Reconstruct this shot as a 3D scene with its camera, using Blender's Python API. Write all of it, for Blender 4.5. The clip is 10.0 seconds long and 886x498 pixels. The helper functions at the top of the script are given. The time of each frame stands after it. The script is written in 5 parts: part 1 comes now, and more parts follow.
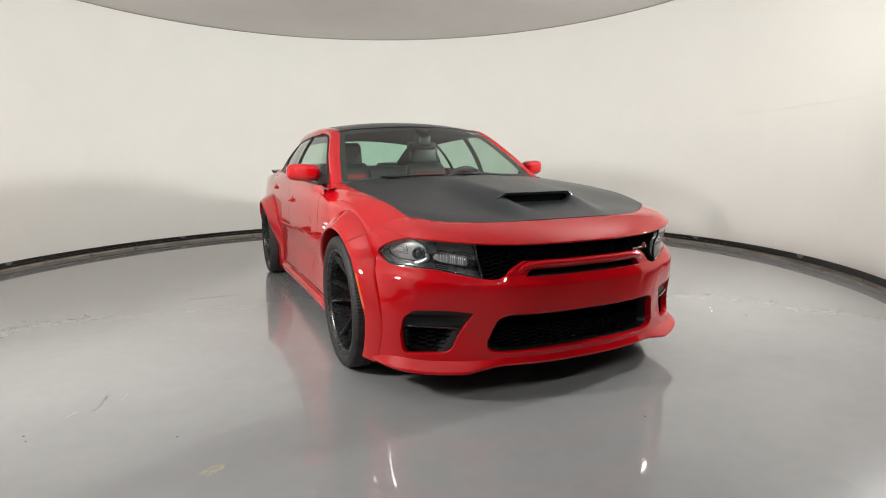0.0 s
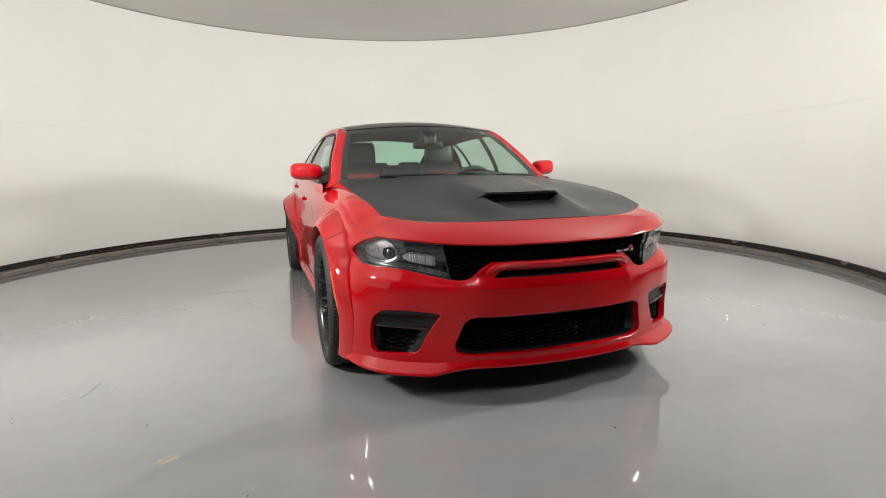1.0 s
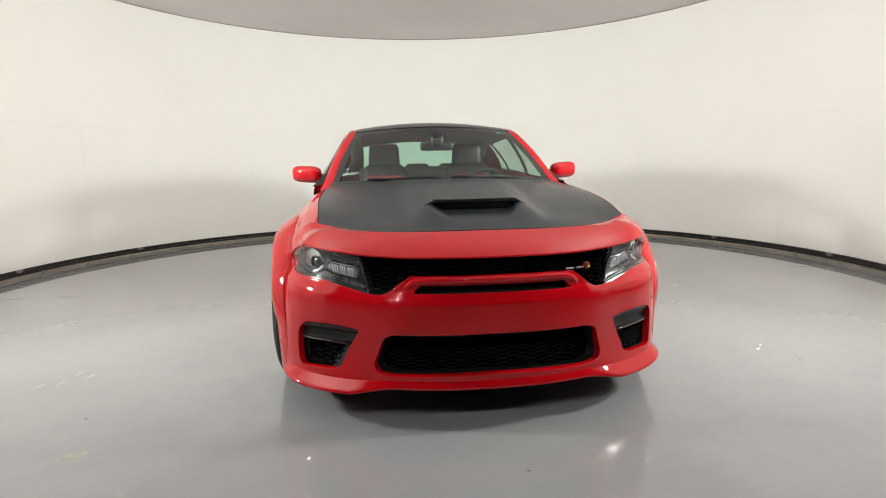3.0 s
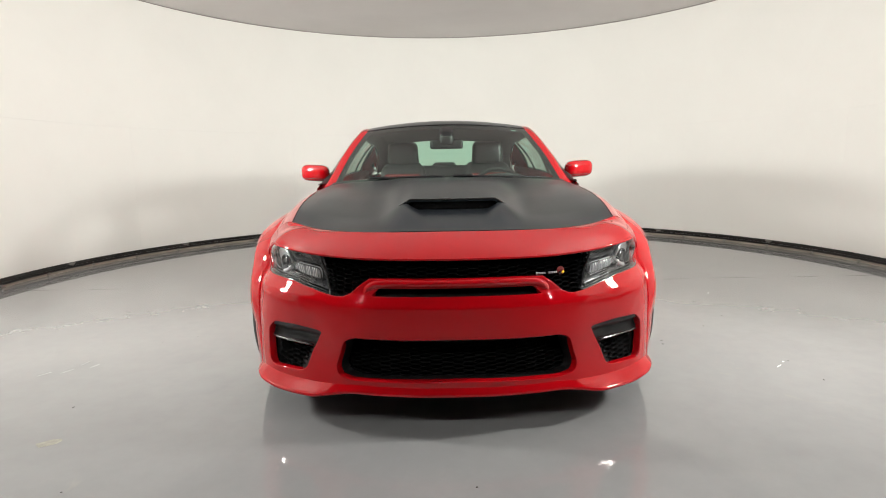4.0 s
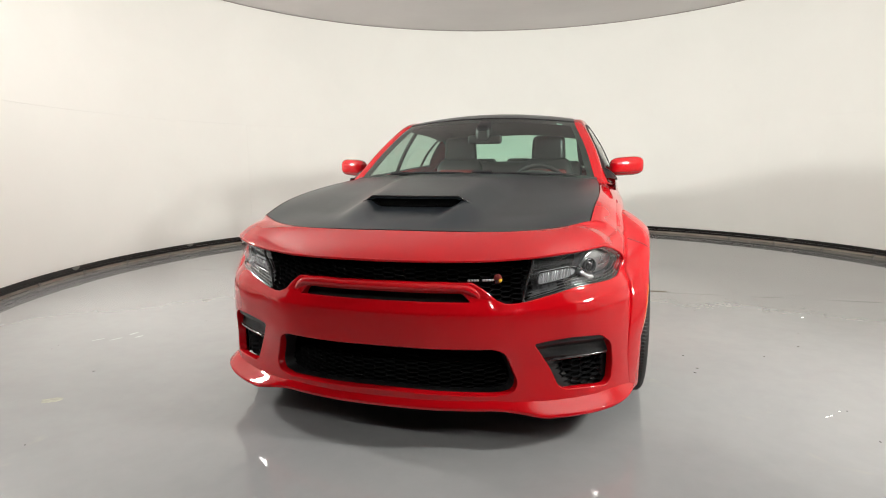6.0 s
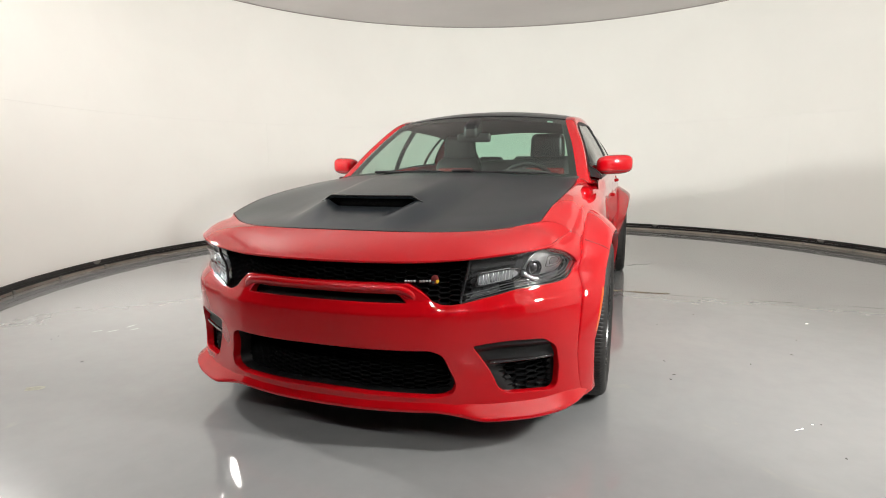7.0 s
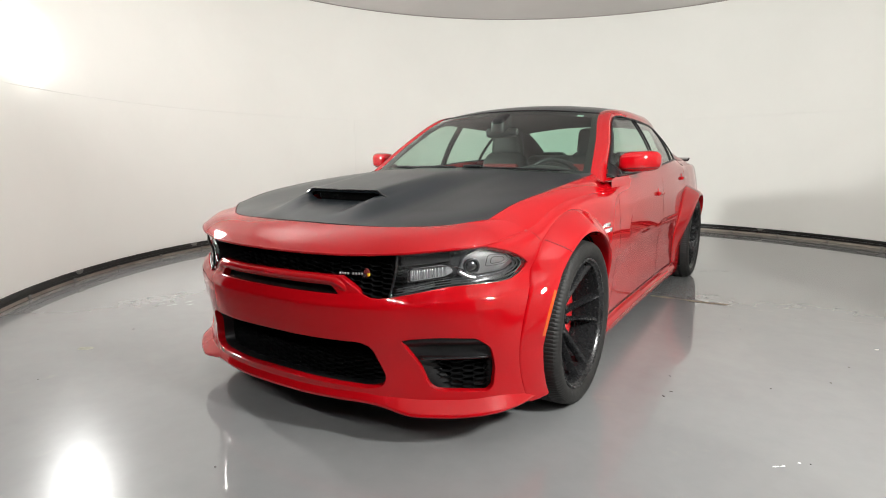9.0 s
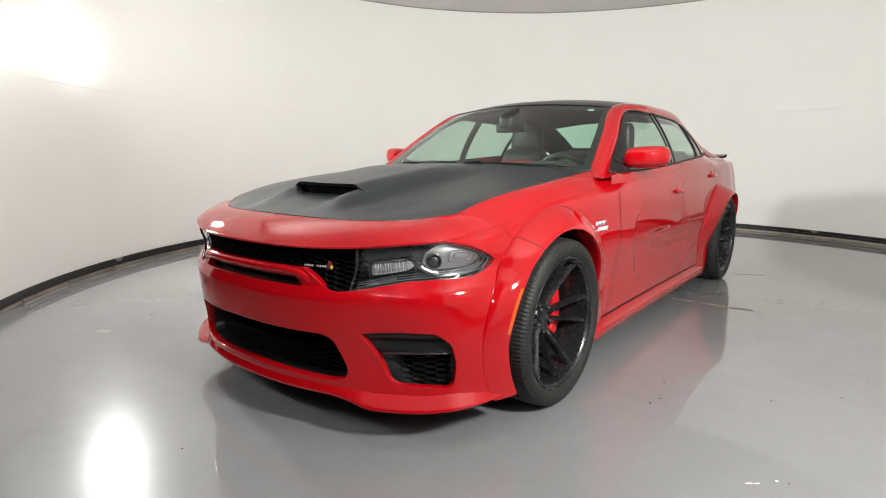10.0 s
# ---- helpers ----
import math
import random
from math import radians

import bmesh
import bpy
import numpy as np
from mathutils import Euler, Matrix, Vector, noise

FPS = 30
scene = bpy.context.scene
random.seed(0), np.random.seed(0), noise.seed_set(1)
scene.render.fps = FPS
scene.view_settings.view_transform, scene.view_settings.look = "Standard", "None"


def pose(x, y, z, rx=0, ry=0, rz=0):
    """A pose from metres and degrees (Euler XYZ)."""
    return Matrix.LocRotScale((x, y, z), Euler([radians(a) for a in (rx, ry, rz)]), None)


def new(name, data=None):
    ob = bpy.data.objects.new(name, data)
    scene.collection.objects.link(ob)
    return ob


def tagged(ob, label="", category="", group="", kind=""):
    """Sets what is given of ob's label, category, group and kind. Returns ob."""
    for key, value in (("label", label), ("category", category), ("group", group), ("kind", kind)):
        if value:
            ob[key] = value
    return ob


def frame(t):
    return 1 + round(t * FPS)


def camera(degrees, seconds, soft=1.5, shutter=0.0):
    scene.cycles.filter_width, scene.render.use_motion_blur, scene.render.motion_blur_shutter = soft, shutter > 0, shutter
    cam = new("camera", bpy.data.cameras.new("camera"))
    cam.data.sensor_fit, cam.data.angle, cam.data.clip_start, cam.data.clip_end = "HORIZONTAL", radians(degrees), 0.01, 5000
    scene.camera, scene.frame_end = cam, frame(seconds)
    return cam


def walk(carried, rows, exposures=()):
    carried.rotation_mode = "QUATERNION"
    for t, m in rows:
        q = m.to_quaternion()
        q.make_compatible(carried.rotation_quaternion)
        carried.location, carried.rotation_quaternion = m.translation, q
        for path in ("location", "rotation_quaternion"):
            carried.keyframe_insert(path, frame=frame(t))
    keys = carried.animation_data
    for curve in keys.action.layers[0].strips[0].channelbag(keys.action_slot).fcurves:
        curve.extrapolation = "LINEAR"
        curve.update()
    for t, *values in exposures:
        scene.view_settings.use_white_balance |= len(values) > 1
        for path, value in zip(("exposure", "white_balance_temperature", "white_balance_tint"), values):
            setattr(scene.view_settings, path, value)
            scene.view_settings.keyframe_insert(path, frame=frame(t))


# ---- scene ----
cam = camera(77.70, 10.0, soft=1.0)
ROWS = [
    (0.0, -1.6488, -2.8844, 1.0845, 81.293, 0.979, -24.544),
    (0.5, -1.4824, -2.9322, 1.0687, 81.467, 0.851, -21.747),
    (1.0, -1.2836, -2.9932, 1.0693, 81.447, 0.931, -18.839),
    (1.5, -1.0585, -2.9797, 1.0813, 81.312, 0.985, -15.554),
    (2.0, -0.8620, -2.9869, 1.0863, 81.396, 0.834, -12.405),
    (2.5, -0.6687, -3.0170, 1.0939, 81.418, 0.855, -9.741),
    (4.0, -0.0600, -2.9353, 1.0808, 81.430, 0.992, -0.450),
    (4.5, 0.1277, -2.9096, 1.0864, 81.447, 0.847, 3.883),
    (5.0, 0.3611, -2.8013, 1.0723, 81.318, 0.876, 8.665),
    (5.5, 0.5512, -2.7463, 1.0677, 81.295, 0.540, 12.506),
    (7.0, 1.0749, -2.5728, 1.0753, 80.963, 0.508, 19.396),
    (7.5, 1.2405, -2.5316, 1.0795, 80.903, 0.301, 22.443),
    (8.0, 1.4086, -2.4956, 1.0848, 80.868, 0.242, 25.355),
    (8.5, 1.5452, -2.4072, 1.0845, 80.674, 0.148, 28.452),
    (9.0, 1.6869, -2.2860, 1.0760, 80.491, 0.148, 32.374),
    (9.5, 1.8281, -2.1896, 1.0751, 80.354, 0.020, 35.736),
    (10.0, 1.9525, -2.0765, 1.0670, 80.133, -0.089, 38.350),
]
walk(cam, [(t, pose(*row)) for t, *row in ROWS], [(0.0, -0.04, 6420, 10), (2.5, 0.08, 6450, 10), (5.0, 0.14, 6500, 10), (7.5, 0.12, 6440, 10), (10.0, -0.02, 6330, 9.5)])

# ---- light ----
world = bpy.data.worlds.new("world")
scene.world = world
world.use_nodes = True
world.node_tree.nodes["Background"].inputs[0].default_value = (0.9, 0.95, 1.0, 1)
world.node_tree.nodes["Background"].inputs[1].default_value = 0.02
LAMP_POWER, STRIP_POWER = 390.0, 820.0
scene.view_settings.exposure = 0.0

# plan of the round studio
CX, CY, RAD, CEIL = 0.066, 2.29, 4.313, 3.19
SEAM_Z, RAIL_TOP = 1.62, 0.0956


# ---- materials ----
def material(name):
    m = bpy.data.materials.new(name)
    m.use_nodes = True
    nt = m.node_tree
    return m, nt, nt.nodes["Principled BSDF"]


def node(nt, kind, **values):
    n = nt.nodes.new(kind)
    for key, value in values.items():
        n.inputs[key].default_value = value
    return n


def coords(nt, scale=1.0):
    tc = nt.nodes.new("ShaderNodeTexCoord")
    mp = nt.nodes.new("ShaderNodeMapping")
    mp.inputs["Scale"].default_value = (scale, scale, scale) if not hasattr(scale, "__len__") else scale
    nt.links.new(tc.outputs["Object"], mp.inputs["Vector"])
    return mp.outputs["Vector"]


def noise_tex(nt, scale, detail=4.0, rough=0.55, distortion=0.0, vec=None):
    n = node(nt, "ShaderNodeTexNoise", Scale=scale, Detail=detail, Roughness=rough, Distortion=distortion)
    nt.links.new(vec if vec is not None else coords(nt), n.inputs["Vector"])
    return n.outputs["Fac"]


def ramp(nt, fac, stops):
    r = nt.nodes.new("ShaderNodeValToRGB")
    els = r.color_ramp.elements
    while len(els) < len(stops):
        els.new(0.5)
    for e, (p, c) in zip(els, stops):
        e.position = p
        e.color = (c, c, c, 1) if not hasattr(c, "__len__") else (*c, 1)
    nt.links.new(fac, r.inputs["Fac"])
    return r.outputs["Color"]


def bump(nt, bsdf, height, strength, distance=0.001):
    b = node(nt, "ShaderNodeBump", Strength=strength, Distance=distance)
    nt.links.new(height, b.inputs["Height"])
    nt.links.new(b.outputs["Normal"], bsdf.inputs["Normal"])
    return b


def plain(name, colour, rough=0.5, metal=0.0, coat=0.0, coat_rough=0.03, vary=0.06, grain=900.0, relief=0.0, scale=6.0, spec=0.5, mottle=0.12):
    """A surface with small changes of tone and gloss at two sizes."""
    m, nt, b = material(name)
    vec = coords(nt)
    big = noise_tex(nt, scale, 5, 0.6, 0.0, vec)
    lo = tuple(max(0.0, c * (1 - vary)) for c in colour)
    hi = tuple(min(1.0, c * (1 + vary)) for c in colour)
    nt.links.new(ramp(nt, big, [(0.3, lo), (0.7, hi)]), b.inputs["Base Color"])
    nt.links.new(ramp(nt, noise_tex(nt, scale * 7, 3, 0.5, 0, vec), [(0.3, rough * (1 - mottle)), (0.7, min(1, rough * (1 + mottle)))]), b.inputs["Roughness"])
    b.inputs["Metallic"].default_value = metal
    b.inputs["Coat Weight"].default_value = coat
    b.inputs["Coat Roughness"].default_value = coat_rough
    b.inputs["Specular IOR Level"].default_value = spec
    if relief:
        bump(nt, b, noise_tex(nt, grain, 2, 0.5, 0, vec), relief, 0.0006)
    return m


def glass_like(name, tint, gloss=0.05):
    """A thin pane: tinted see-through with a Fresnel gloss on it."""
    m, nt, b = material(name)
    nt.nodes.remove(b)
    out = nt.nodes["Material Output"]
    clear = node(nt, "ShaderNodeBsdfTransparent", Color=(*tint, 1))
    shine = node(nt, "ShaderNodeBsdfGlossy", Color=(1, 1, 1, 1), Roughness=0.0)
    facing = node(nt, "ShaderNodeLayerWeight", Blend=0.5)
    steep = node(nt, "ShaderNodeMath")
    steep.operation = "POWER"
    steep.inputs[1].default_value = 5.0
    nt.links.new(facing.outputs["Facing"], steep.inputs[0])
    part_gloss = node(nt, "ShaderNodeMath")
    part_gloss.operation = "MULTIPLY_ADD"
    part_gloss.inputs[1].default_value = 1 - gloss
    part_gloss.inputs[2].default_value = gloss
    nt.links.new(steep.outputs[0], part_gloss.inputs[0])
    mix = nt.nodes.new("ShaderNodeMixShader")
    nt.links.new(part_gloss.outputs[0], mix.inputs[0])
    nt.links.new(clear.outputs[0], mix.inputs[1])
    nt.links.new(shine.outputs[0], mix.inputs[2])
    nt.links.new(mix.outputs[0], out.inputs["Surface"])
    return m


def glowing(name, colour, strength):
    m, nt, b = material(name)
    b.inputs["Base Color"].default_value = (0.8, 0.8, 0.8, 1)
    b.inputs["Emission Color"].default_value = (*colour, 1)
    b.inputs["Emission Strength"].default_value = strength
    return m


def floor_material():
    m, nt, b = material("grey epoxy floor")
    vec = coords(nt)
    clouds = noise_tex(nt, 0.8, 6, 0.62, 0.4, vec)
    fine = noise_tex(nt, 9.0, 6, 0.65, 0.2, vec)
    base = ramp(nt, clouds, [(0.25, (0.193, 0.196, 0.198)), (0.5, (0.216, 0.218, 0.219)), (0.75, (0.237, 0.238, 0.237))])
    mul = node(nt, "ShaderNodeMixRGB", Fac=0.35)
    mul.blend_type = "MULTIPLY"
    nt.links.new(base, mul.inputs[1])
    nt.links.new(ramp(nt, fine, [(0.3, 0.86), (0.62, 1.0)]), mul.inputs[2])
    # a few worn, yellowish patches
    stain = node(nt, "ShaderNodeMixRGB", Color2=(0.29, 0.275, 0.23, 1))
    nt.links.new(ramp(nt, noise_tex(nt, 1.7, 4, 0.7, 1.2, vec), [(0.66, 0.0), (0.78, 0.35)]), stain.inputs[0])
    nt.links.new(mul.outputs[0], stain.inputs[1])
    nt.links.new(stain.outputs[0], b.inputs["Base Color"])
    nt.links.new(ramp(nt, noise_tex(nt, 3.0, 7, 0.7, 0.6, vec), [(0.3, 0.23), (0.7, 0.27)]), b.inputs["Roughness"])
    nt.links.new(ramp(nt, noise_tex(nt, 2.3, 7, 0.7, 0.8, vec), [(0.3, 0.022), (0.7, 0.042)]), b.inputs["Coat Roughness"])
    b.inputs["Coat Weight"].default_value = 0.85
    b.inputs["Coat IOR"].default_value = 1.58
    b.inputs["Specular IOR Level"].default_value = 0.10
    bump(nt, b, noise_tex(nt, 11.0, 4, 0.5, 0.5, vec), 0.055, 0.004)
    return m


def wall_material():
    m, nt, b = material("warm white wall skin")
    vec = coords(nt)
    nt.links.new(ramp(nt, noise_tex(nt, 0.9, 5, 0.6, 0.3, vec), [(0.3, (0.785, 0.782, 0.742)), (0.7, (0.815, 0.812, 0.772))]), b.inputs["Base Color"])
    b.inputs["Roughness"].default_value = 0.55
    b.inputs["Specular IOR Level"].default_value = 0.3
    bump(nt, b, noise_tex(nt, 3.5, 3, 0.5, 0, vec), 0.15, 0.01)
    return m


def ceiling_material():
    m, nt, b = material("scuffed grey ceiling sheet")
    vec = coords(nt)
    base = ramp(nt, noise_tex(nt, 0.7, 5, 0.6, 0.3, vec), [(0.3, (0.60, 0.57, 0.56)), (0.7, (0.66, 0.63, 0.62))])
    scuff = node(nt, "ShaderNodeMixRGB", Color2=(0.40, 0.37, 0.35, 1))
    streak = noise_tex(nt, 1.0, 6, 0.7, 1.5, coords(nt, (2.2, 7.0, 1.0)))
    nt.links.new(ramp(nt, streak, [(0.66, 0.0), (0.74, 0.5)]), scuff.inputs[0])
    nt.links.new(base, scuff.inputs[1])
    nt.links.new(scuff.outputs[0], b.inputs["Base Color"])
    b.inputs["Roughness"].default_value = 0.6
    return m


def paint_material():
    m, nt, b = material("red car paint")
    vec = coords(nt)
    nt.links.new(ramp(nt, noise_tex(nt, 2.5, 4, 0.5, 0, vec), [(0.3, (0.325, 0.0015, 0.0045)), (0.7, (0.345, 0.002, 0.005))]), b.inputs["Base Color"])
    nt.links.new(ramp(nt, noise_tex(nt, 14, 4, 0.6, 0, vec), [(0.3, 0.28), (0.7, 0.34)]), b.inputs["Roughness"])
    b.inputs["Specular IOR Level"].default_value = 0.0
    b.inputs["Coat Weight"].default_value = 1.0
    b.inputs["Coat Roughness"].default_value = 0.008
    b.inputs["Coat IOR"].default_value = 1.53
    return m


def tyre_material():
    return plain("tyre rubber", (0.013, 0.0125, 0.012), 0.60, vary=0.25, spec=0.35, relief=0.35, grain=420, scale=9)


M_FLOOR, M_WALL, M_CEIL, M_RED = floor_material(), wall_material(), ceiling_material(), paint_material()
M_RAIL = plain("black steel rail", (0.012, 0.011, 0.010), 0.5, vary=0.3, relief=0.2)
M_TAN = plain("tan gap strip", (0.30, 0.265, 0.22), 0.8, vary=0.25, scale=4)
M_TAB = plain("dull grey bracket", (0.22, 0.21, 0.195), 0.55, 0.3)
M_SATIN = plain("satin black wrap", (0.0088, 0.0108, 0.0132), 0.30, vary=0.03, relief=0.02, grain=1500, spec=0.54, mottle=0.02)
M_SATIN.node_tree.nodes["Principled BSDF"].inputs["Specular Tint"].default_value = (0.80, 0.93, 1.0, 1)
M_GLOSS = plain("gloss black plastic", (0.014, 0.014, 0.015), 0.16, coat=0.6)
M_GRILLE = plain("black grille plastic", (0.008, 0.008, 0.0085), 0.20, vary=0.1, spec=0.6)
M_BLACK = plain("black grained plastic", (0.007, 0.007, 0.0075), 0.40, vary=0.2, relief=0.3, spec=0.35)
M_DARK = plain("black underbody", (0.003, 0.003, 0.003), 0.9, spec=0.15)
M_TYRE = tyre_material()
M_RIM = plain("satin black wheel", (0.013, 0.013, 0.014), 0.27, 0.2, vary=0.1, spec=0.6)
M_DISC = plain("brake steel", (0.30, 0.30, 0.31), 0.35, 1.0, vary=0.2, scale=20)
M_CALIPER = plain("red caliper", (0.55, 0.012, 0.016), 0.3, coat=0.5)
M_LETTER = plain("brushed letters", (0.42, 0.42, 0.43), 0.4, 0.5)
M_CHROME = plain("bright trim", (0.75, 0.75, 0.77), 0.12, 1.0)
M_SILVER = plain("lamp reflector", (0.66, 0.67, 0.68), 0.34, 1.0)
M_HOUSING = plain("lamp housing", (0.060, 0.061, 0.064), 0.28, 0.4)
M_LED = plain("lamp light bar", (0.34, 0.345, 0.355), 0.25, 0.2, coat=0.6)
M_GUIDE = plain("clear light guide", (0.11, 0.112, 0.116), 0.2, 0.3, coat=0.5)
M_AMBER = plain("amber reflector", (0.50, 0.07, 0.003), 0.15, coat=1.0)
M_LEATHER = plain("black leather", (0.013, 0.014, 0.0145), 0.42, vary=0.1, relief=0.015, grain=160)
M_REDCLOTH = plain("red seat cloth", (0.17, 0.014, 0.012), 0.8, vary=0.15, relief=0.1, grain=500)
M_TRIM = plain("dark cabin trim", (0.030, 0.031, 0.032), 0.55, vary=0.1, relief=0.08)
M_HEADLINER = plain("grey headliner", (0.10, 0.10, 0.10), 0.9)
M_GLASS = glass_like("green tinted glass", (0.66, 0.86, 0.76), 0.06)
M_SIDEGLASS = glass_like("side glass", (0.74, 0.84, 0.78), 0.06)
M_LENS = glass_like("clear lamp lens", (0.93, 0.94, 0.95))
M_YELLOW = plain("yellow enamel", (0.80, 0.50, 0.02), 0.3, coat=0.5)
M_WHITE = plain("white print", (0.75, 0.76, 0.74), 0.5)
M_MINT = plain("pale green sticker", (0.55, 0.75, 0.66), 0.6)
M_MIRROR = plain("mirror silver", (0.85, 0.87, 0.87), 0.02, 1.0, vary=0.01)
M_HALL = plain("grey hall wall", (0.10, 0.10, 0.10), 0.8, vary=0.15, scale=0.8)
M_CRACK = plain("dirty floor joint", (0.10, 0.095, 0.085), 0.7, vary=0.4, scale=30)
M_CHIP = plain("chipped concrete", (0.20, 0.17, 0.12), 0.85, vary=0.4, scale=30)
M_EDGE = plain("grey edge strip", (0.30, 0.27, 0.25), 0.6)
M_SPECK = plain("dark grit", (0.05, 0.045, 0.04), 0.8)
M_CHALK = plain("white chip", (0.75, 0.74, 0.70), 0.7)
M_SCUFF = plain("rubber scuff", (0.15, 0.15, 0.15), 0.5, vary=0.3, scale=40)
M_STAIN = plain("yellow stain", (0.24, 0.232, 0.195), 0.12, vary=0.2, scale=40)
M_STRIP = glowing("strip light tube", (1.0, 0.988, 0.945), STRIP_POWER)
M_LAMP = glowing("lamp diffuser", (1.0, 0.992, 0.94), LAMP_POWER)


# ---- building helpers ----
def mesh_object(name, bm, mat, smooth=True, angle=None):
    bm.normal_update()
    exact = bm.verts.layers.float_vector.get("exact")
    facing = [v[exact].copy() for v in bm.verts] if exact else []
    facing = [n if n.dot(v.normal) >= 0 else -n for n, v in zip(facing, bm.verts)]
    if exact:
        bm.verts.layers.float_vector.remove(exact)
    me = bpy.data.meshes.new(name)
    bm.to_mesh(me)
    bm.free()
    me.materials.append(mat)
    if smooth:
        me.shade_smooth()
    if angle is not None:
        me.set_sharp_from_angle(angle=radians(angle))
    if facing:
        me.normals_split_custom_set_from_vertices(facing)
    return new(name, me)


def part(name, bm, mat, parent, label="", smooth=True, angle=None):
    ob = mesh_object(name, bm, mat, smooth, angle)
    ob.parent = parent
    return tagged(ob, label)


def grid(fn, us, vs, bm=None, flip=False):
    """A sheet of quads through fn(u, v)."""
    bm = bm or bmesh.new()
    rows = [[bm.verts.new(fn(u, v)) for v in vs] for u in us]
    for a, b in zip(rows[:-1], rows[1:]):
        for i in range(len(vs) - 1):
            q = (a[i], b[i], b[i + 1], a[i + 1])
            bm.faces.new(q[::-1] if flip else q)
    return bm


def lin(a, b, n):
    return [a + (b - a) * i / n for i in range(n + 1)]


def tube(path, radius, n=8, bm=None, closed=False, caps=True):
    """A round bar along a path; radius may be a list."""
    bm = bm or bmesh.new()
    pts = [Vector(p) for p in path]
    rad = radius if hasattr(radius, "__len__") else [radius] * len(pts)
    rings, side = [], None
    for i, p in enumerate(pts):
        a, b = pts[i - 1 if (i or closed) else 0], pts[(i + 1) % len(pts) if (i + 1 < len(pts) or closed) else i]
        d = (b - a).normalized()
        if side is None:
            side = d.orthogonal().normalized()
        side = (side - d * side.dot(d)).normalized()
        up = d.cross(side)
        rings.append([bm.verts.new(p + (side * math.cos(2 * math.pi * k / n) + up * math.sin(2 * math.pi * k / n)) * rad[i]) for k in range(n)])
    pairs = list(zip(rings, rings[1:])) + ([(rings[-1], rings[0])] if closed else [])
    for a, b in pairs:
        for k in range(n):
            bm.faces.new((a[k], a[(k + 1) % n], b[(k + 1) % n], b[k]))
    if caps and not closed:
        bm.faces.new(rings[0][::-1])
        bm.faces.new(rings[-1])
    return bm


def rounded_box(size, r=0.01, seg=3, at=(0, 0, 0), bm=None, shape=None):
    """A box with rounded edges; shape(v) may bend its points afterwards."""
    own = bmesh.new()
    bmesh.ops.create_cube(own, size=1.0, matrix=Matrix.Diagonal((*size, 1)))
    bmesh.ops.bevel(own, geom=own.edges[:], offset=r, segments=seg, profile=0.5, affect="EDGES")
    for v in own.verts:
        if shape:
            v.co = shape(v.co.copy())
        v.co += Vector(at)
    if bm is None:
        return own
    me = bpy.data.meshes.new("tmp")
    own.to_mesh(me)
    own.free()
    bm.from_mesh(me)
    bpy.data.meshes.remove(me)
    return bm


def revolve(profile, n=64, axis="x", bm=None, at=(0, 0, 0)):
    """A closed turn of (along, radius) points about the x axis (or z)."""
    bm = bm or bmesh.new()
    rings = []
    for k in range(n):
        c, s = math.cos(2 * math.pi * k / n), math.sin(2 * math.pi * k / n)
        rings.append([bm.verts.new(Vector((a, r * c, r * s) if axis == "x" else (r * c, r * s, a)) + Vector(at)) for a, r in profile])
    for k in range(n):
        a, b = rings[k], rings[(k + 1) % n]
        for i in range(len(profile) - 1):
            bm.faces.new((a[i], b[i], b[i + 1], a[i + 1]))
    bmesh.ops.remove_doubles(bm, verts=bm.verts[:], dist=1e-5)
    return bm


def flipped(bm):
    """Mirror a mesh about x = 0."""
    exact = bm.verts.layers.float_vector.get("exact")
    for v in bm.verts:
        v.co.x = -v.co.x
        if exact:
            v[exact] = (-v[exact].x, v[exact].y, v[exact].z)
    bmesh.ops.reverse_faces(bm, faces=bm.faces[:])
    return bm


def around(angle, r, z):
    """A point of the studio's ring; angle in degrees from the opening's middle, to the car's left side."""
    a = radians(angle)
    return Vector((CX + r * math.sin(a), CY - r * math.cos(a), z))


# ---- the studio ----
def ring_band(a0, a1, r0, r1, z0, z1, n):
    """A curved slab between two angles, radii and heights."""
    bm = bmesh.new()
    cols = []
    for a in lin(a0, a1, n):
        cols.append([bm.verts.new(around(a, r, z)) for r, z in ((r0, z0), (r0, z1), (r1, z1), (r1, z0))])
    for p, q in zip(cols[:-1], cols[1:]):
        for i in range(4):
            j = (i + 1) % 4
            bm.faces.new((p[i], q[i], q[j], p[j]))
    bm.faces.new(cols[0][::-1])
    bm.faces.new(cols[-1])
    bmesh.ops.recalc_face_normals(bm, faces=bm.faces[:])
    return bm


OPEN_L, OPEN_R = 35.0, 31.0  # half angles of the opening in front of the car


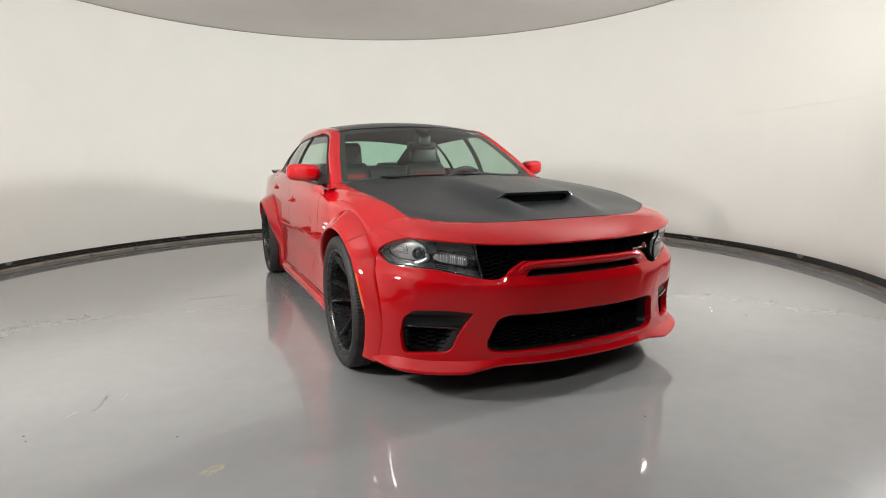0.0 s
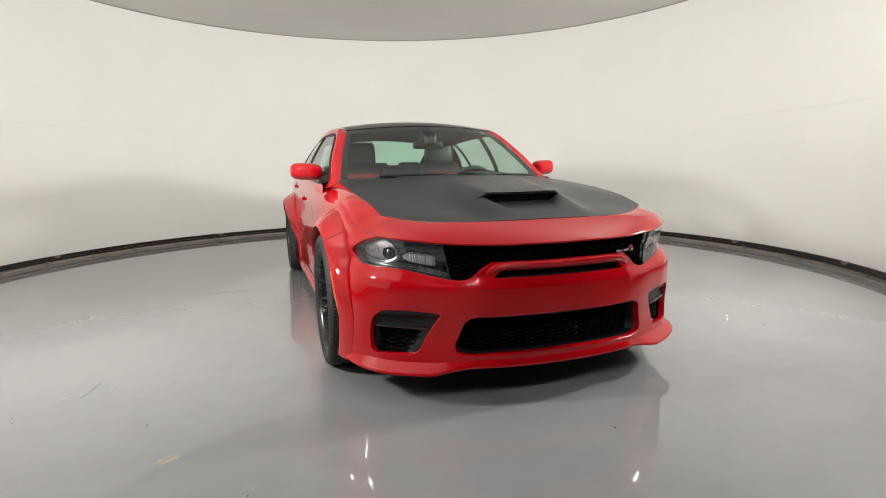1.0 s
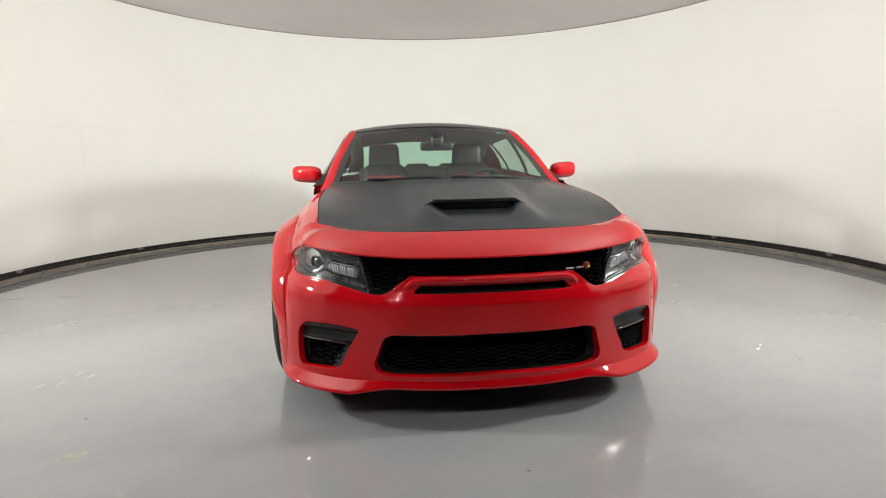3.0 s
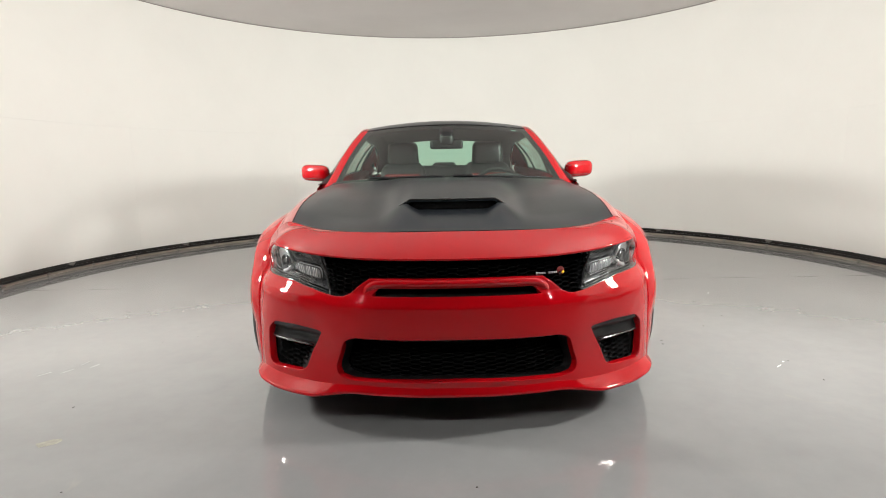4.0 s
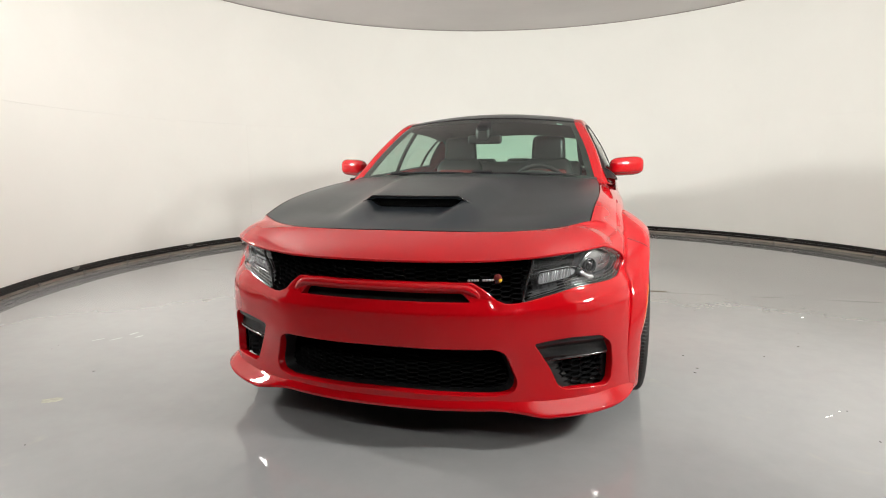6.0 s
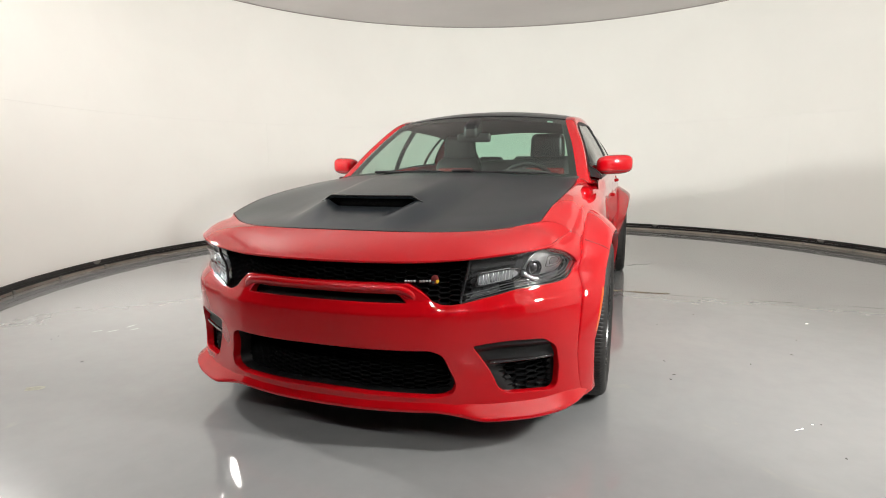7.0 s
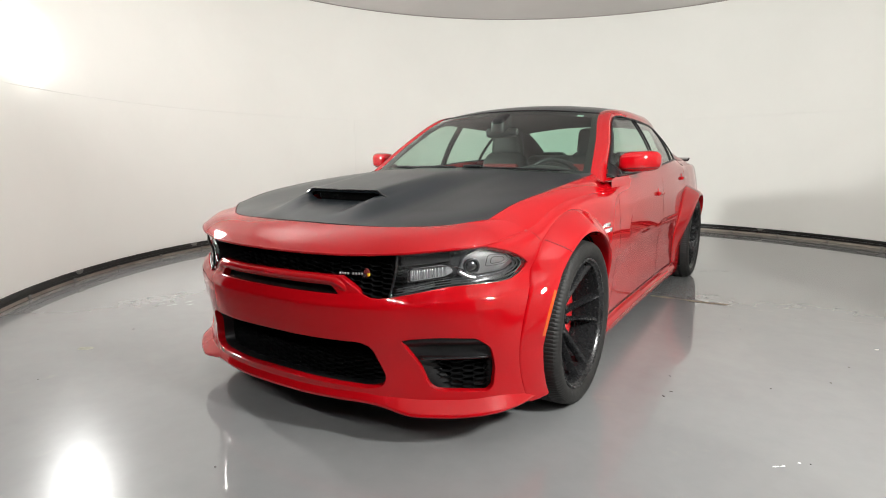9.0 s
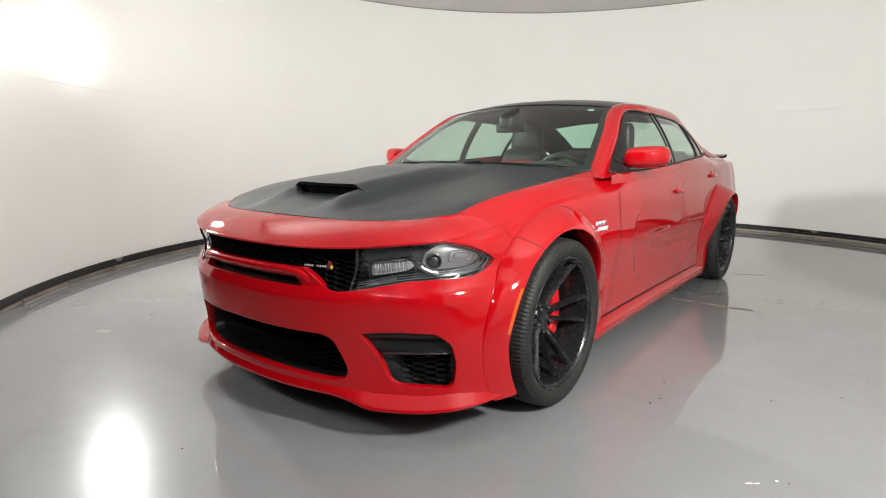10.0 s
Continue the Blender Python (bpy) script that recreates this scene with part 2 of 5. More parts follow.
def build_room():
    bm = bmesh.new()
    bmesh.ops.create_grid(bm, x_segments=2, y_segments=2, size=11.0)
    floor = tagged(mesh_object("floor", bm, M_FLOOR, False), "glossy grey epoxy floor with scuffs and a chipped joint", "floor", kind="structure")
    wall = tagged(mesh_object("wall_round", ring_band(OPEN_R, 360 - OPEN_L, RAD + 0.012, RAD + 0.12, 0.02, CEIL, 120), M_WALL, True, 30), "round warm white studio wall of large sheets", "wall", kind="structure")
    lower = [OPEN_R, 62.0, 100.0, 139.7, 177.0, 214.0, 246.0, 360 - OPEN_L]
    upper = [OPEN_R, 360 - OPEN_L]
    for z0, z1, cuts in ((RAIL_TOP, SEAM_Z - 0.0006, lower), (SEAM_Z + 0.0006, CEIL - 0.004, upper)):
        for a0, a1 in zip(cuts[:-1], cuts[1:]):
            part("panel", ring_band(a0 + 0.005, a1 - 0.005, RAD, RAD + 0.01, z0, z1, round((a1 - a0) / 2)), M_WALL, wall, angle=30)
    rail = tagged(mesh_object("rail", ring_band(OPEN_R, 360 - OPEN_L, RAD - 0.012, RAD + 0.01, 0.058, RAIL_TOP - 0.002, 120), M_RAIL, True, 30), "black steel floor rail under the studio wall", "rail", kind="structure")
    part("lower_rail", ring_band(OPEN_R, 360 - OPEN_L, RAD - 0.004, RAD + 0.012, 0.030, 0.053, 120), M_RAIL, rail, angle=30)
    # added strip; stands in for the floor seen through the gap below the rail
    tagged(mesh_object("baseboard", ring_band(OPEN_R, 360 - OPEN_L, RAD + 0.002, RAD + 0.010, 0.002, 0.028, 120), M_TAN, True, 30), "tan strip standing in for the floor seen under the rail", "trim", kind="structure")
    tab = None
    for i in range(36):
        a = 40.4 + i * 7.95
        if tab is None:
            tab = rounded_box((0.030, 0.012, 0.030), 0.003, 1)
            tab = part("bracket", tab, M_TAB, rail, "dull grey bracket")
        ob = tab if i == 0 else tab.copy()
        if i:
            scene.collection.objects.link(ob)
        ob.matrix_world = Matrix.Translation(around(a, RAD - 0.008, 0.022)) @ pose(0, 0, 0, 0, 0, a)
    half = None
    for i, a in enumerate((47, 68.5, 90, 111.6, 133, 162.6, 184, 206, 237.5, 259, 280.5, 302)):
        if half is None:
            bm = bmesh.new()
            arc = [(math.cos(t), -math.sin(t)) for t in lin(0, math.pi, 10)]
            front = [bm.verts.new((0.045 * x, -0.006, 0.032 * z)) for x, z in arc]
            back = [bm.verts.new((0.045 * x, 0.006, 0.032 * z)) for x, z in arc]
            bm.faces.new(front)
            bm.faces.new(back[::-1])
            for k in range(len(arc)):
                j = (k + 1) % len(arc)
                bm.faces.new((front[j], front[k], back[k], back[j]))
            half = part("foot_plate", bm, M_TAB, rail, "grey half-round plate", False)
        ob = half if i == 0 else half.copy()
        if i:
            scene.collection.objects.link(ob)
        ob.matrix_world = Matrix.Translation(around(a, RAD - 0.018, RAIL_TOP)) @ pose(0, 0, 0, 0, 0, a)
    bm = bmesh.new()
    bmesh.ops.create_circle(bm, cap_ends=True, segments=160, radius=RAD + 0.13, matrix=Matrix.Translation((CX, CY, CEIL)))
    top = bmesh.ops.extrude_face_region(bm, geom=bm.faces[:])
    for v in top["geom"]:
        if isinstance(v, bmesh.types.BMVert):
            v.co.z += 0.06
    bmesh.ops.recalc_face_normals(bm, faces=bm.faces[:])
    tagged(mesh_object("ceiling", bm, M_CEIL, False), "flat grey ceiling sheet with scuff marks", "ceiling", kind="structure")
    tagged(mesh_object("trim_ceiling", ring_band(OPEN_R, 360 - OPEN_L, RAD - 0.006, RAD - 0.001, CEIL - 0.012, CEIL - 0.003, 120), M_EDGE, True, 30), "thin grey edge strip where the wall meets the ceiling", "trim", kind="structure")
    # the dark hall outside the opening
    for name, size, at in (("wall_hall_front", (22, 0.2, 5), (0, -10.9, 2.5)), ("wall_hall_back", (22, 0.2, 5), (0, 10.9, 2.5)),
                           ("wall_hall_side", (0.2, 22, 5), (-10.9, 0, 2.5)), ("wall_hall_side", (0.2, 22, 5), (10.9, 0, 2.5)), ("ceiling_hall", (22, 22, 0.2), (0, 0, 5.1))):
        tagged(mesh_object(name, rounded_box(size, 0.01, 1, at), M_HALL, False), "plain grey wall of the hall outside", "wall", kind="structure")


def wall_lamp(angle, z, r):
    base = tagged(new("wall_lamp"), "round glowing white dome lamp on the wall", "lamp", "studio lamps")
    base.matrix_world = Matrix.Translation(around(angle, RAD, z)) @ pose(0, 0, 0, 0, 0, angle - 90)
    part("housing", revolve([(0.0, 0.0), (0.0, r + 0.004), (-0.004, r + 0.003), (-0.005, r)], 64), M_WALL, base, angle=40)
    part("diffuser", revolve([(-0.004 - 0.10 * r * math.sin(t), r * math.cos(t)) for t in lin(0, math.pi / 2, 16)], 64), M_LAMP, base, "glowing white dome")
    return base


build_room()
wall_lamp(-53.9, 1.94, 0.21)
wall_lamp(42.0, 1.96, 0.21)


def hall_light(x, y, z):
    lamp = tagged(new("strip_light"), "long strip light with bright modules hung in the hall", "lamp", "hall strip lights")
    lamp.matrix_world = pose(x, y, z)
    part("tray", rounded_box((1.30, 0.05, 0.12), 0.01, 2, (0, -0.045, 0.03)), M_WHITE, lamp)
    part("channel", rounded_box((1.24, 0.006, 0.026), 0.002, 1, (0, -0.017, 0)), M_TAB, lamp)
    for i in range(8):
        part("module", rounded_box((0.040, 0.018, 0.018), 0.005, 2, (-0.56 + 0.16 * i, -0.005, 0)), M_STRIP, lamp, "glowing white module")
    part("hanger", tube([(0, -0.045, 0.085), (0, -0.045, 4.99 - z)], 0.010, 6), M_TAB, lamp)


# a row of strips over the way in, out of the picture, that shines into the studio
for _i in range(6):
    hall_light(-3.40 + 1.36 * _i, -3.72, 3.05)

# ---- the car: its surfaces ----
from mathutils.geometry import delaunay_2d_cdt


def cubic(xs, ys):
    """A smooth curve of one number through points, without overshoot."""
    n = len(xs)
    h = [xs[i + 1] - xs[i] for i in range(n - 1)]
    d = [(ys[i + 1] - ys[i]) / h[i] for i in range(n - 1)]
    m = [d[0]] + [0.0 if d[i - 1] * d[i] <= 0 else 2 * d[i - 1] * d[i] / (d[i - 1] + d[i]) for i in range(1, n - 1)] + [d[-1]]

    def at(x):
        if x <= xs[0]:
            return ys[0]
        if x >= xs[-1]:
            return ys[-1]
        i = 0
        while x > xs[i + 1]:
            i += 1
        t = (x - xs[i]) / h[i]
        a, b = t * t * (3 - 2 * t), t * (1 - t) * (1 - t)
        return ys[i] + (ys[i + 1] - ys[i]) * a + h[i] * (m[i] * b - m[i + 1] * t * t * (1 - t))
    return at


def curve(*pts):
    """A smooth path through points; 0 to 1 along its length."""
    p = [Vector(q) for q in pts]
    run = [0.0]
    for a, b in zip(p[:-1], p[1:]):
        run.append(run[-1] + (b - a).length)
    n = len(p)
    tan = []
    for i in range(n):
        a, b = max(i - 1, 0), min(i + 1, n - 1)
        if 0 < i < n - 1:
            h0, h1 = run[i] - run[i - 1], run[i + 1] - run[i]
            tan.append(((p[i] - p[i - 1]) / h0 * h1 + (p[i + 1] - p[i]) / h1 * h0) / (h0 + h1))
        else:
            tan.append((p[b] - p[a]) / (run[b] - run[a]))

    def at(t):
        x = min(max(t, 0.0), 1.0) * run[-1]
        i = 0
        while i < n - 2 and x > run[i + 1]:
            i += 1
        h = run[i + 1] - run[i]
        u = (x - run[i]) / h
        return p[i] * (1 + 2 * u) * (1 - u) ** 2 + tan[i] * h * u * (1 - u) ** 2 + p[i + 1] * u * u * (3 - 2 * u) - tan[i + 1] * h * u * u * (1 - u)
    at.length = run[-1]
    at.knots = [r / run[-1] for r in run]
    return at


def smooth(a, b, x):
    t = min(max((x - a) / (b - a), 0.0), 1.0)
    return t * t * (3 - 2 * t)


# plan of the body's belt, from the nose's middle round the car's left side to the tail's middle
PLAN = [(0, -0.885), (0.18, -0.877), (0.34, -0.848), (0.46, -0.81), (0.58, -0.755), (0.70, -0.675), (0.80, -0.582), (0.868, -0.485),
        (0.906, -0.385), (0.924, -0.25), (0.934, 0.0), (0.936, 0.45), (0.932, 1.0), (0.93, 1.8), (0.932, 2.6), (0.93, 3.2), (0.915, 3.6),
        (0.86, 3.92), (0.72, 4.08), (0.42, 4.15), (0.0, 4.17)]
plan_at = curve(*[(x, y, 0) for x, y in PLAN])
SLEN = plan_at.length
_fine = [(SLEN * i / 1200, plan_at(i / 1200)) for i in range(1201)]


def s_of_x(x):
    """How far along the plan the nose reaches that half width."""
    for (s0, p0), (s1, p1) in zip(_fine[:-1], _fine[1:]):
        if p1.x >= x or p1.y > -0.2:
            return s0 + (s1 - s0) * (x - p0.x) / max(p1.x - p0.x, 1e-6)
    return 0.0


def s_of_y(y):
    """How far along the plan the side reaches that length."""
    for (s0, p0), (s1, p1) in zip(_fine[:-1], _fine[1:]):
        if p1.y >= y and p1.x > 0.8:
            return s0 + (s1 - s0) * (y - p0.y) / max(p1.y - p0.y, 1e-6)
    return SLEN


# how far the skin lies inside the plan, by height, at stations along it
HEIGHTS = [0.13, 0.20, 0.30, 0.42, 0.52, 0.60, 0.68, 0.75, 0.85, 0.95, 1.05]
STATIONS = [
    (s_of_x(0.0), [0.035, 0.030, 0.022, 0.002, 0.0, 0.0, 0.010, 0.028, 0.06, 0.08, 0.1]),
    (s_of_x(0.35), [0.035, 0.030, 0.022, 0.002, 0.0, 0.0, 0.010, 0.028, 0.06, 0.08, 0.1]),
    (s_of_x(0.46), [0.030, 0.030, 0.026, 0.010, 0.005, 0.010, 0.017, 0.026, 0.056, 0.08, 0.1]),
    (s_of_x(0.58), [0.018, 0.032, 0.036, 0.020, 0.010, 0.016, 0.021, 0.018, 0.06, 0.09, 0.1]),
    (s_of_x(0.70), [0.004, 0.022, 0.026, 0.010, 0.0, 0.014, 0.024, 0.020, 0.07, 0.09, 0.1]),
    (s_of_x(0.80), [-0.006, 0.004, 0.008, 0.0, 0.0, 0.020, 0.032, 0.040, 0.08, 0.1, 0.12]),
    (s_of_x(0.87), [-0.006, 0.0, 0.0, 0.0, 0.008, 0.030, 0.050, 0.070, 0.10, 0.12, 0.14]),
    (s_of_y(-0.30), [0.0, 0.0, 0.0, 0.010, 0.025, 0.040, 0.055, 0.070, 0.10, 0.13, 0.16]),
    (s_of_y(0.0), [0.02, 0.02, 0.02, 0.025, 0.035, 0.045, 0.055, 0.065, 0.085, 0.12, 0.16]),
    (s_of_y(0.50), [0.060, 0.055, 0.054, 0.050, 0.042, 0.034, 0.036, 0.042, 0.055, 0.09, 0.14]),
    (s_of_y(1.0), [0.070, 0.064, 0.064, 0.060, 0.047, 0.034, 0.036, 0.042, 0.052, 0.072, 0.12]),
    (s_of_y(2.2), [0.070, 0.064, 0.064, 0.060, 0.047, 0.034, 0.036, 0.042, 0.052, 0.070, 0.11]),
    (s_of_y(3.05), [0.05, 0.04, 0.04, 0.04, 0.036, 0.034, 0.036, 0.042, 0.055, 0.075, 0.11]),
    (s_of_y(3.7), [0.06, 0.05, 0.04, 0.03, 0.03, 0.03, 0.035, 0.045, 0.06, 0.08, 0.10]),
    (SLEN, [0.10, 0.08, 0.05, 0.0, 0.0, 0.0, 0.01, 0.02, 0.03, 0.05, 0.08]),
]
_rows = [cubic(HEIGHTS, row) for _, row in STATIONS]
_stat = [s for s, _ in STATIONS]
WHEEL_Y, WHEEL_Z, ARCH_R = (0.0, 3.052), 0.36, 0.388


def flare_out(angle, t):
    """How far the wide arch moulding stands out; t from the arch's edge (0) to its outer edge (1)."""
    up = math.sin(radians(angle))
    amp = 0.020 + 0.080 * max(up, 0.0) ** 0.9
    if up < 0:
        amp *= max(0.45, 1 + up * ARCH_R * 3.0)
    edge = 0.001 + 0.006 * smooth(-0.1, 0.6, up)
    return edge + (amp - edge) * (1 - t ** 1.55)


def flare_reach(k, angle):
    """The moulding's outer radius; it widens towards the door."""
    a = angle if k == 0 else 180 - angle
    return cubic([-30, 0, 30, 55, 80, 105, 140, 180, 215], [0.600, 0.585, 0.548, 0.512, 0.480, 0.456, 0.466, 0.486, 0.490])(a)


def skin(s, z, inside=0.0):
    """A point of the body's outer skin: s along the plan (minus: the car's right side), z up."""
    side = -1 if s < 0 else 1
    a = min(abs(s), SLEN)
    p = plan_at(a / SLEN)
    q = plan_at(min(a / SLEN + 0.002, 1.0)) - plan_at(max(a / SLEN - 0.002, 0.0))
    q.normalize()
    n = Vector((-q.y, q.x, 0)) * -1
    i = 0
    while i < len(_stat) - 2 and a > _stat[i + 1]:
        i += 1
    h = _stat[i + 1] - _stat[i]
    t = (a - _stat[i]) / h
    r0, r1 = _rows[i](z), _rows[i + 1](z)
    m0 = (r1 - _rows[i - 1](z)) / (_stat[i + 1] - _stat[i - 1]) * h if i else 0.0
    m1 = (_rows[i + 2](z) - r0) / (_stat[i + 2] - _stat[i]) * h if i + 2 < len(_stat) else 0.0
    d = r0 * (1 + 2 * t) * (1 - t) ** 2 + m0 * t * (1 - t) ** 2 + r1 * t * t * (3 - 2 * t) - m1 * t * t * (1 - t) + inside
    # the skin rolls inwards at the fender's crest and the shoulder
    if a > 0.8:
        q = (z - CREST(a) + 0.045) / 0.045
        if q > 0:
            d += 0.055 * (1 - math.cos(math.asin(min(q, 1.1) * 0.82))) * smooth(0.84, 1.02, a) * (1 - smooth(0.65, 1.05, p.y) * (1 - smooth(2.80, 3.20, p.y)))
    # shelf under the lamps and the brow, with a crease at its front
    if a < 1.25:
        shelf = min(max((z - 0.532 - 0.09 * max(0.0, a - 0.5)) / 0.045, 0.0), 1.0) * (1 - smooth(0.63, 0.70, z)) * (1 - smooth(1.05, 1.25, a))
        d += 0.020 * shelf
    # hollow flank of the doors, and the waist crease
    if 0.9 < p.y < 2.6:
        front = 0.95 + 0.25 * max(0.0, (z - 0.66) / 0.17) ** 2 + 0.13 * max(0.0, (0.66 - z) / 0.27) ** 1.5
        d += 0.010 * smooth(front, front + 0.035, p.y) * (1 - smooth(1.6, 2.5, p.y)) * smooth(0.28, 0.48, z) * (1 - smooth(0.60, 0.82, z))
    if 0.55 < p.y < 2.65:
        w = smooth(0.55, 0.95, p.y) * (1 - smooth(2.3, 2.65, p.y))
        crease = 0.60 + 0.03 * smooth(0.8, 2.4, p.y)
        d += 0.006 * w * smooth(0.0, 0.012, crease - z) * (1 - smooth(0.10, 0.30, crease - z))
    v = p - n * d
    return Vector((side * v.x, v.y, z))


def inside_poly(x, y, poly):
    odd = False
    j = len(poly) - 1
    for i in range(len(poly)):
        (xi, yi), (xj, yj) = poly[i], poly[j]
        if (yi > y) != (yj > y) and x < (xj - xi) * (y - yi) / (yj - yi) + xi:
            odd = not odd
        j = i
    return odd


def resample(poly, step):
    """Even points round a closed outline, its corners kept."""
    out = []
    for (x0, y0), (x1, y1) in zip(poly, poly[1:] + poly[:1]):
        k = max(1, round(math.hypot(x1 - x0, y1 - y0) / step))
        out += [(x0 + (x1 - x0) * i / k, y0 + (y1 - y0) * i / k) for i in range(k)]
    return out


def rounded(poly, r, n=5):
    """Cut the corners of an outline to arcs."""
    out = []
    m = len(poly)
    for i in range(m):
        a, b, c = Vector(poly[i - 1]), Vector(poly[i]), Vector(poly[(i + 1) % m])
        u, v = (a - b), (c - b)
        k = min(r, u.length * 0.45, v.length * 0.45)
        p, q = b + u.normalized() * k, b + v.normalized() * k
        for t in lin(0, 1, n):
            w = p * (1 - t) ** 2 + b * 2 * t * (1 - t) + q * t * t
            out.append((w.x, w.y))
    return out


def area(poly):
    return sum(x0 * y1 - x1 * y0 for (x0, y0), (x1, y1) in zip(poly, poly[1:] + poly[:1])) / 2


def sheet(fn, outer, holes=(), step=0.02, edge=0.004, depth=0.02, edge_step=None, roll_skip=None):
    """A formed panel: the outline, less the holes, laid on the surface fn(u, v), its rims rolled inwards."""
    es = edge_step or step * 0.7
    loops = []
    for k, poly in enumerate([outer, *holes]):
        p = resample(list(poly), es)
        if (area(p) > 0) != (k == 0):
            p.reverse()
        loops.append(p)
    pts, edges, rims = [], [], []
    for p in loops:
        base = len(pts)
        m = len(p)
        pts += p
        edges += [(base + i, base + (i + 1) % m) for i in range(m)]
        outs = []
        for i in range(m):
            dx, dy = p[(i + 1) % m][0] - p[i - 1][0], p[(i + 1) % m][1] - p[i - 1][1]
            l = math.hypot(dx, dy) or 1
            outs.append((dy / l, -dx / l))
        rims.append((base, p, outs))
    cells = {}
    for q in pts:
        cells.setdefault((int(q[0] // step), int(q[1] // step)), []).append(q)

    def near(x, y, r):
        cx, cy = int(x // step), int(y // step)
        return any((x - q[0]) ** 2 + (y - q[1]) ** 2 < r * r for i in (-1, 0, 1) for j in (-1, 0, 1) for q in cells.get((cx + i, cy + j), ()))

    def within(x, y):
        return inside_poly(x, y, loops[0]) and not any(inside_poly(x, y, h) for h in loops[1:])
    free = []
    for base, p, outs in rims:
        for (x, y), (ox, oy) in zip(p, outs):
            q = (x - ox * edge * 1.6, y - oy * edge * 1.6)
            if within(*q):
                free.append(q)
    lo = (min(q[0] for q in loops[0]), min(q[1] for q in loops[0]))
    hi = (max(q[0] for q in loops[0]), max(q[1] for q in loops[0]))
    nx, ny = int((hi[0] - lo[0]) / step) + 1, int((hi[1] - lo[1]) / (step * 0.9)) + 1
    for j in range(ny):
        for i in range(nx):
            x, y = lo[0] + (i + 0.5 * (j % 2)) * step, lo[1] + (j + 0.5) * step * 0.9
            if not near(x, y, step * 0.6) and within(x, y):
                free.append((x, y))
    co, _, faces, *_ = delaunay_2d_cdt([Vector(q) for q in pts + free], edges, [], 0, 1e-6)
    bm = bmesh.new()
    exact = bm.verts.layers.float_vector.new("exact")
    h = 0.003
    vs = []
    for q in co:
        v = bm.verts.new(fn(q.x, q.y))
        v[exact] = (fn(q.x + h, q.y) - fn(q.x - h, q.y)).cross(fn(q.x, q.y + h) - fn(q.x, q.y - h)).normalized()
        vs.append(v)
    lookup = {(round(q.x, 5), round(q.y, 5)): v for q, v in zip(co, vs)}
    for f in faces:
        mx, my = sum(co[i].x for i in f) / 3, sum(co[i].y for i in f) / 3
        if within(mx, my):
            try:
                bm.faces.new([vs[i] for i in f])
            except ValueError:
                pass
    eps = 0.004
    for base, p, outs in rims:
        ring = [lookup.get((round(x, 5), round(y, 5))) for x, y in p]
        if any(v is None for v in ring):
            continue
        layers = [ring]
        frames = []
        for (x, y), (ox, oy), v in zip(p, outs, ring):
            o = fn(x, y) - fn(x - ox * eps, y - oy * eps)
            t = fn(x + oy * eps, y - ox * eps) - fn(x - oy * eps, y + ox * eps)
            o.normalize()
            t.normalize()
            n = o.cross(t) * -1
            frames.append((v.co.copy(), o, n.normalized()))
        for out, down in ((0.45, 0.12), (0.85, 0.5), (1.0, 1.0), (1.0, depth / edge)):
            layers.append([bm.verts.new(c + o * edge * out - n * edge * down) for c, o, n in frames])
        m = len(p)
        for a, b in zip(layers[:-1], layers[1:]):
            for i in range(m):
                j = (i + 1) % m
                if roll_skip and roll_skip(*p[i]) and roll_skip(*p[j]):
                    continue
                bm.faces.new((a[i], a[j], b[j], b[i])[::-1])
    bmesh.ops.delete(bm, geom=[v for v in bm.verts if not v.link_faces], context="VERTS")
    return bm


def face_out(bm, centre):
    """Turn the mesh so that most faces look away from a point inside."""
    bm.normal_update()
    c = Vector(centre)
    if sum((f.calc_center_median() - c).dot(f.normal) * f.calc_area() for f in bm.faces) < 0:
        bmesh.ops.reverse_faces(bm, faces=bm.faces[:])
    return bm


# ---- the car: its lines ----
S = s_of_x
SY = s_of_y
# nose edge over grille and lamps, then the fender's crest and the shoulder, by the plan's length
CREST = cubic([0, S(0.33), S(0.49), S(0.67), S(0.754), S(0.82), SY(-0.30), SY(-0.1), SY(0.1), SY(0.4), SY(0.8), SY(1.5), SY(2.2), SY(3.0), SY(3.6), SLEN],
              [0.712, 0.714, 0.720, 0.737, 0.745, 0.752, 0.784, 0.838, 0.868, 0.886, 0.905, 0.927, 0.945, 0.985, 1.0, 1.0])
HOOD_FRONT = curve((0, -0.702, 0.797), (0.24, -0.688, 0.796), (0.45, -0.645, 0.798), (0.60, -0.545, 0.805), (0.71, -0.445, 0.823))
HOOD_SIDE = curve((0.71, -0.445, 0.823), (0.723, -0.29, 0.863), (0.743, -0.03, 0.902), (0.75, 0.26, 0.932), (0.744, 0.50, 0.953), (0.738, 0.62, 0.962))
FENDER_IN = curve((0.71, -0.445, 0.823), (0.723, -0.29, 0.863), (0.743, -0.03, 0.902), (0.75, 0.26, 0.932), (0.744, 0.50, 0.953), (0.738, 0.62, 0.962), (0.762, 0.72, 0.964), (0.815, 0.87, 0.952))
HOOD_REAR = curve((0, 0.53, 0.992), (0.35, 0.545, 0.990), (0.60, 0.58, 0.978), (0.738, 0.62, 0.962))


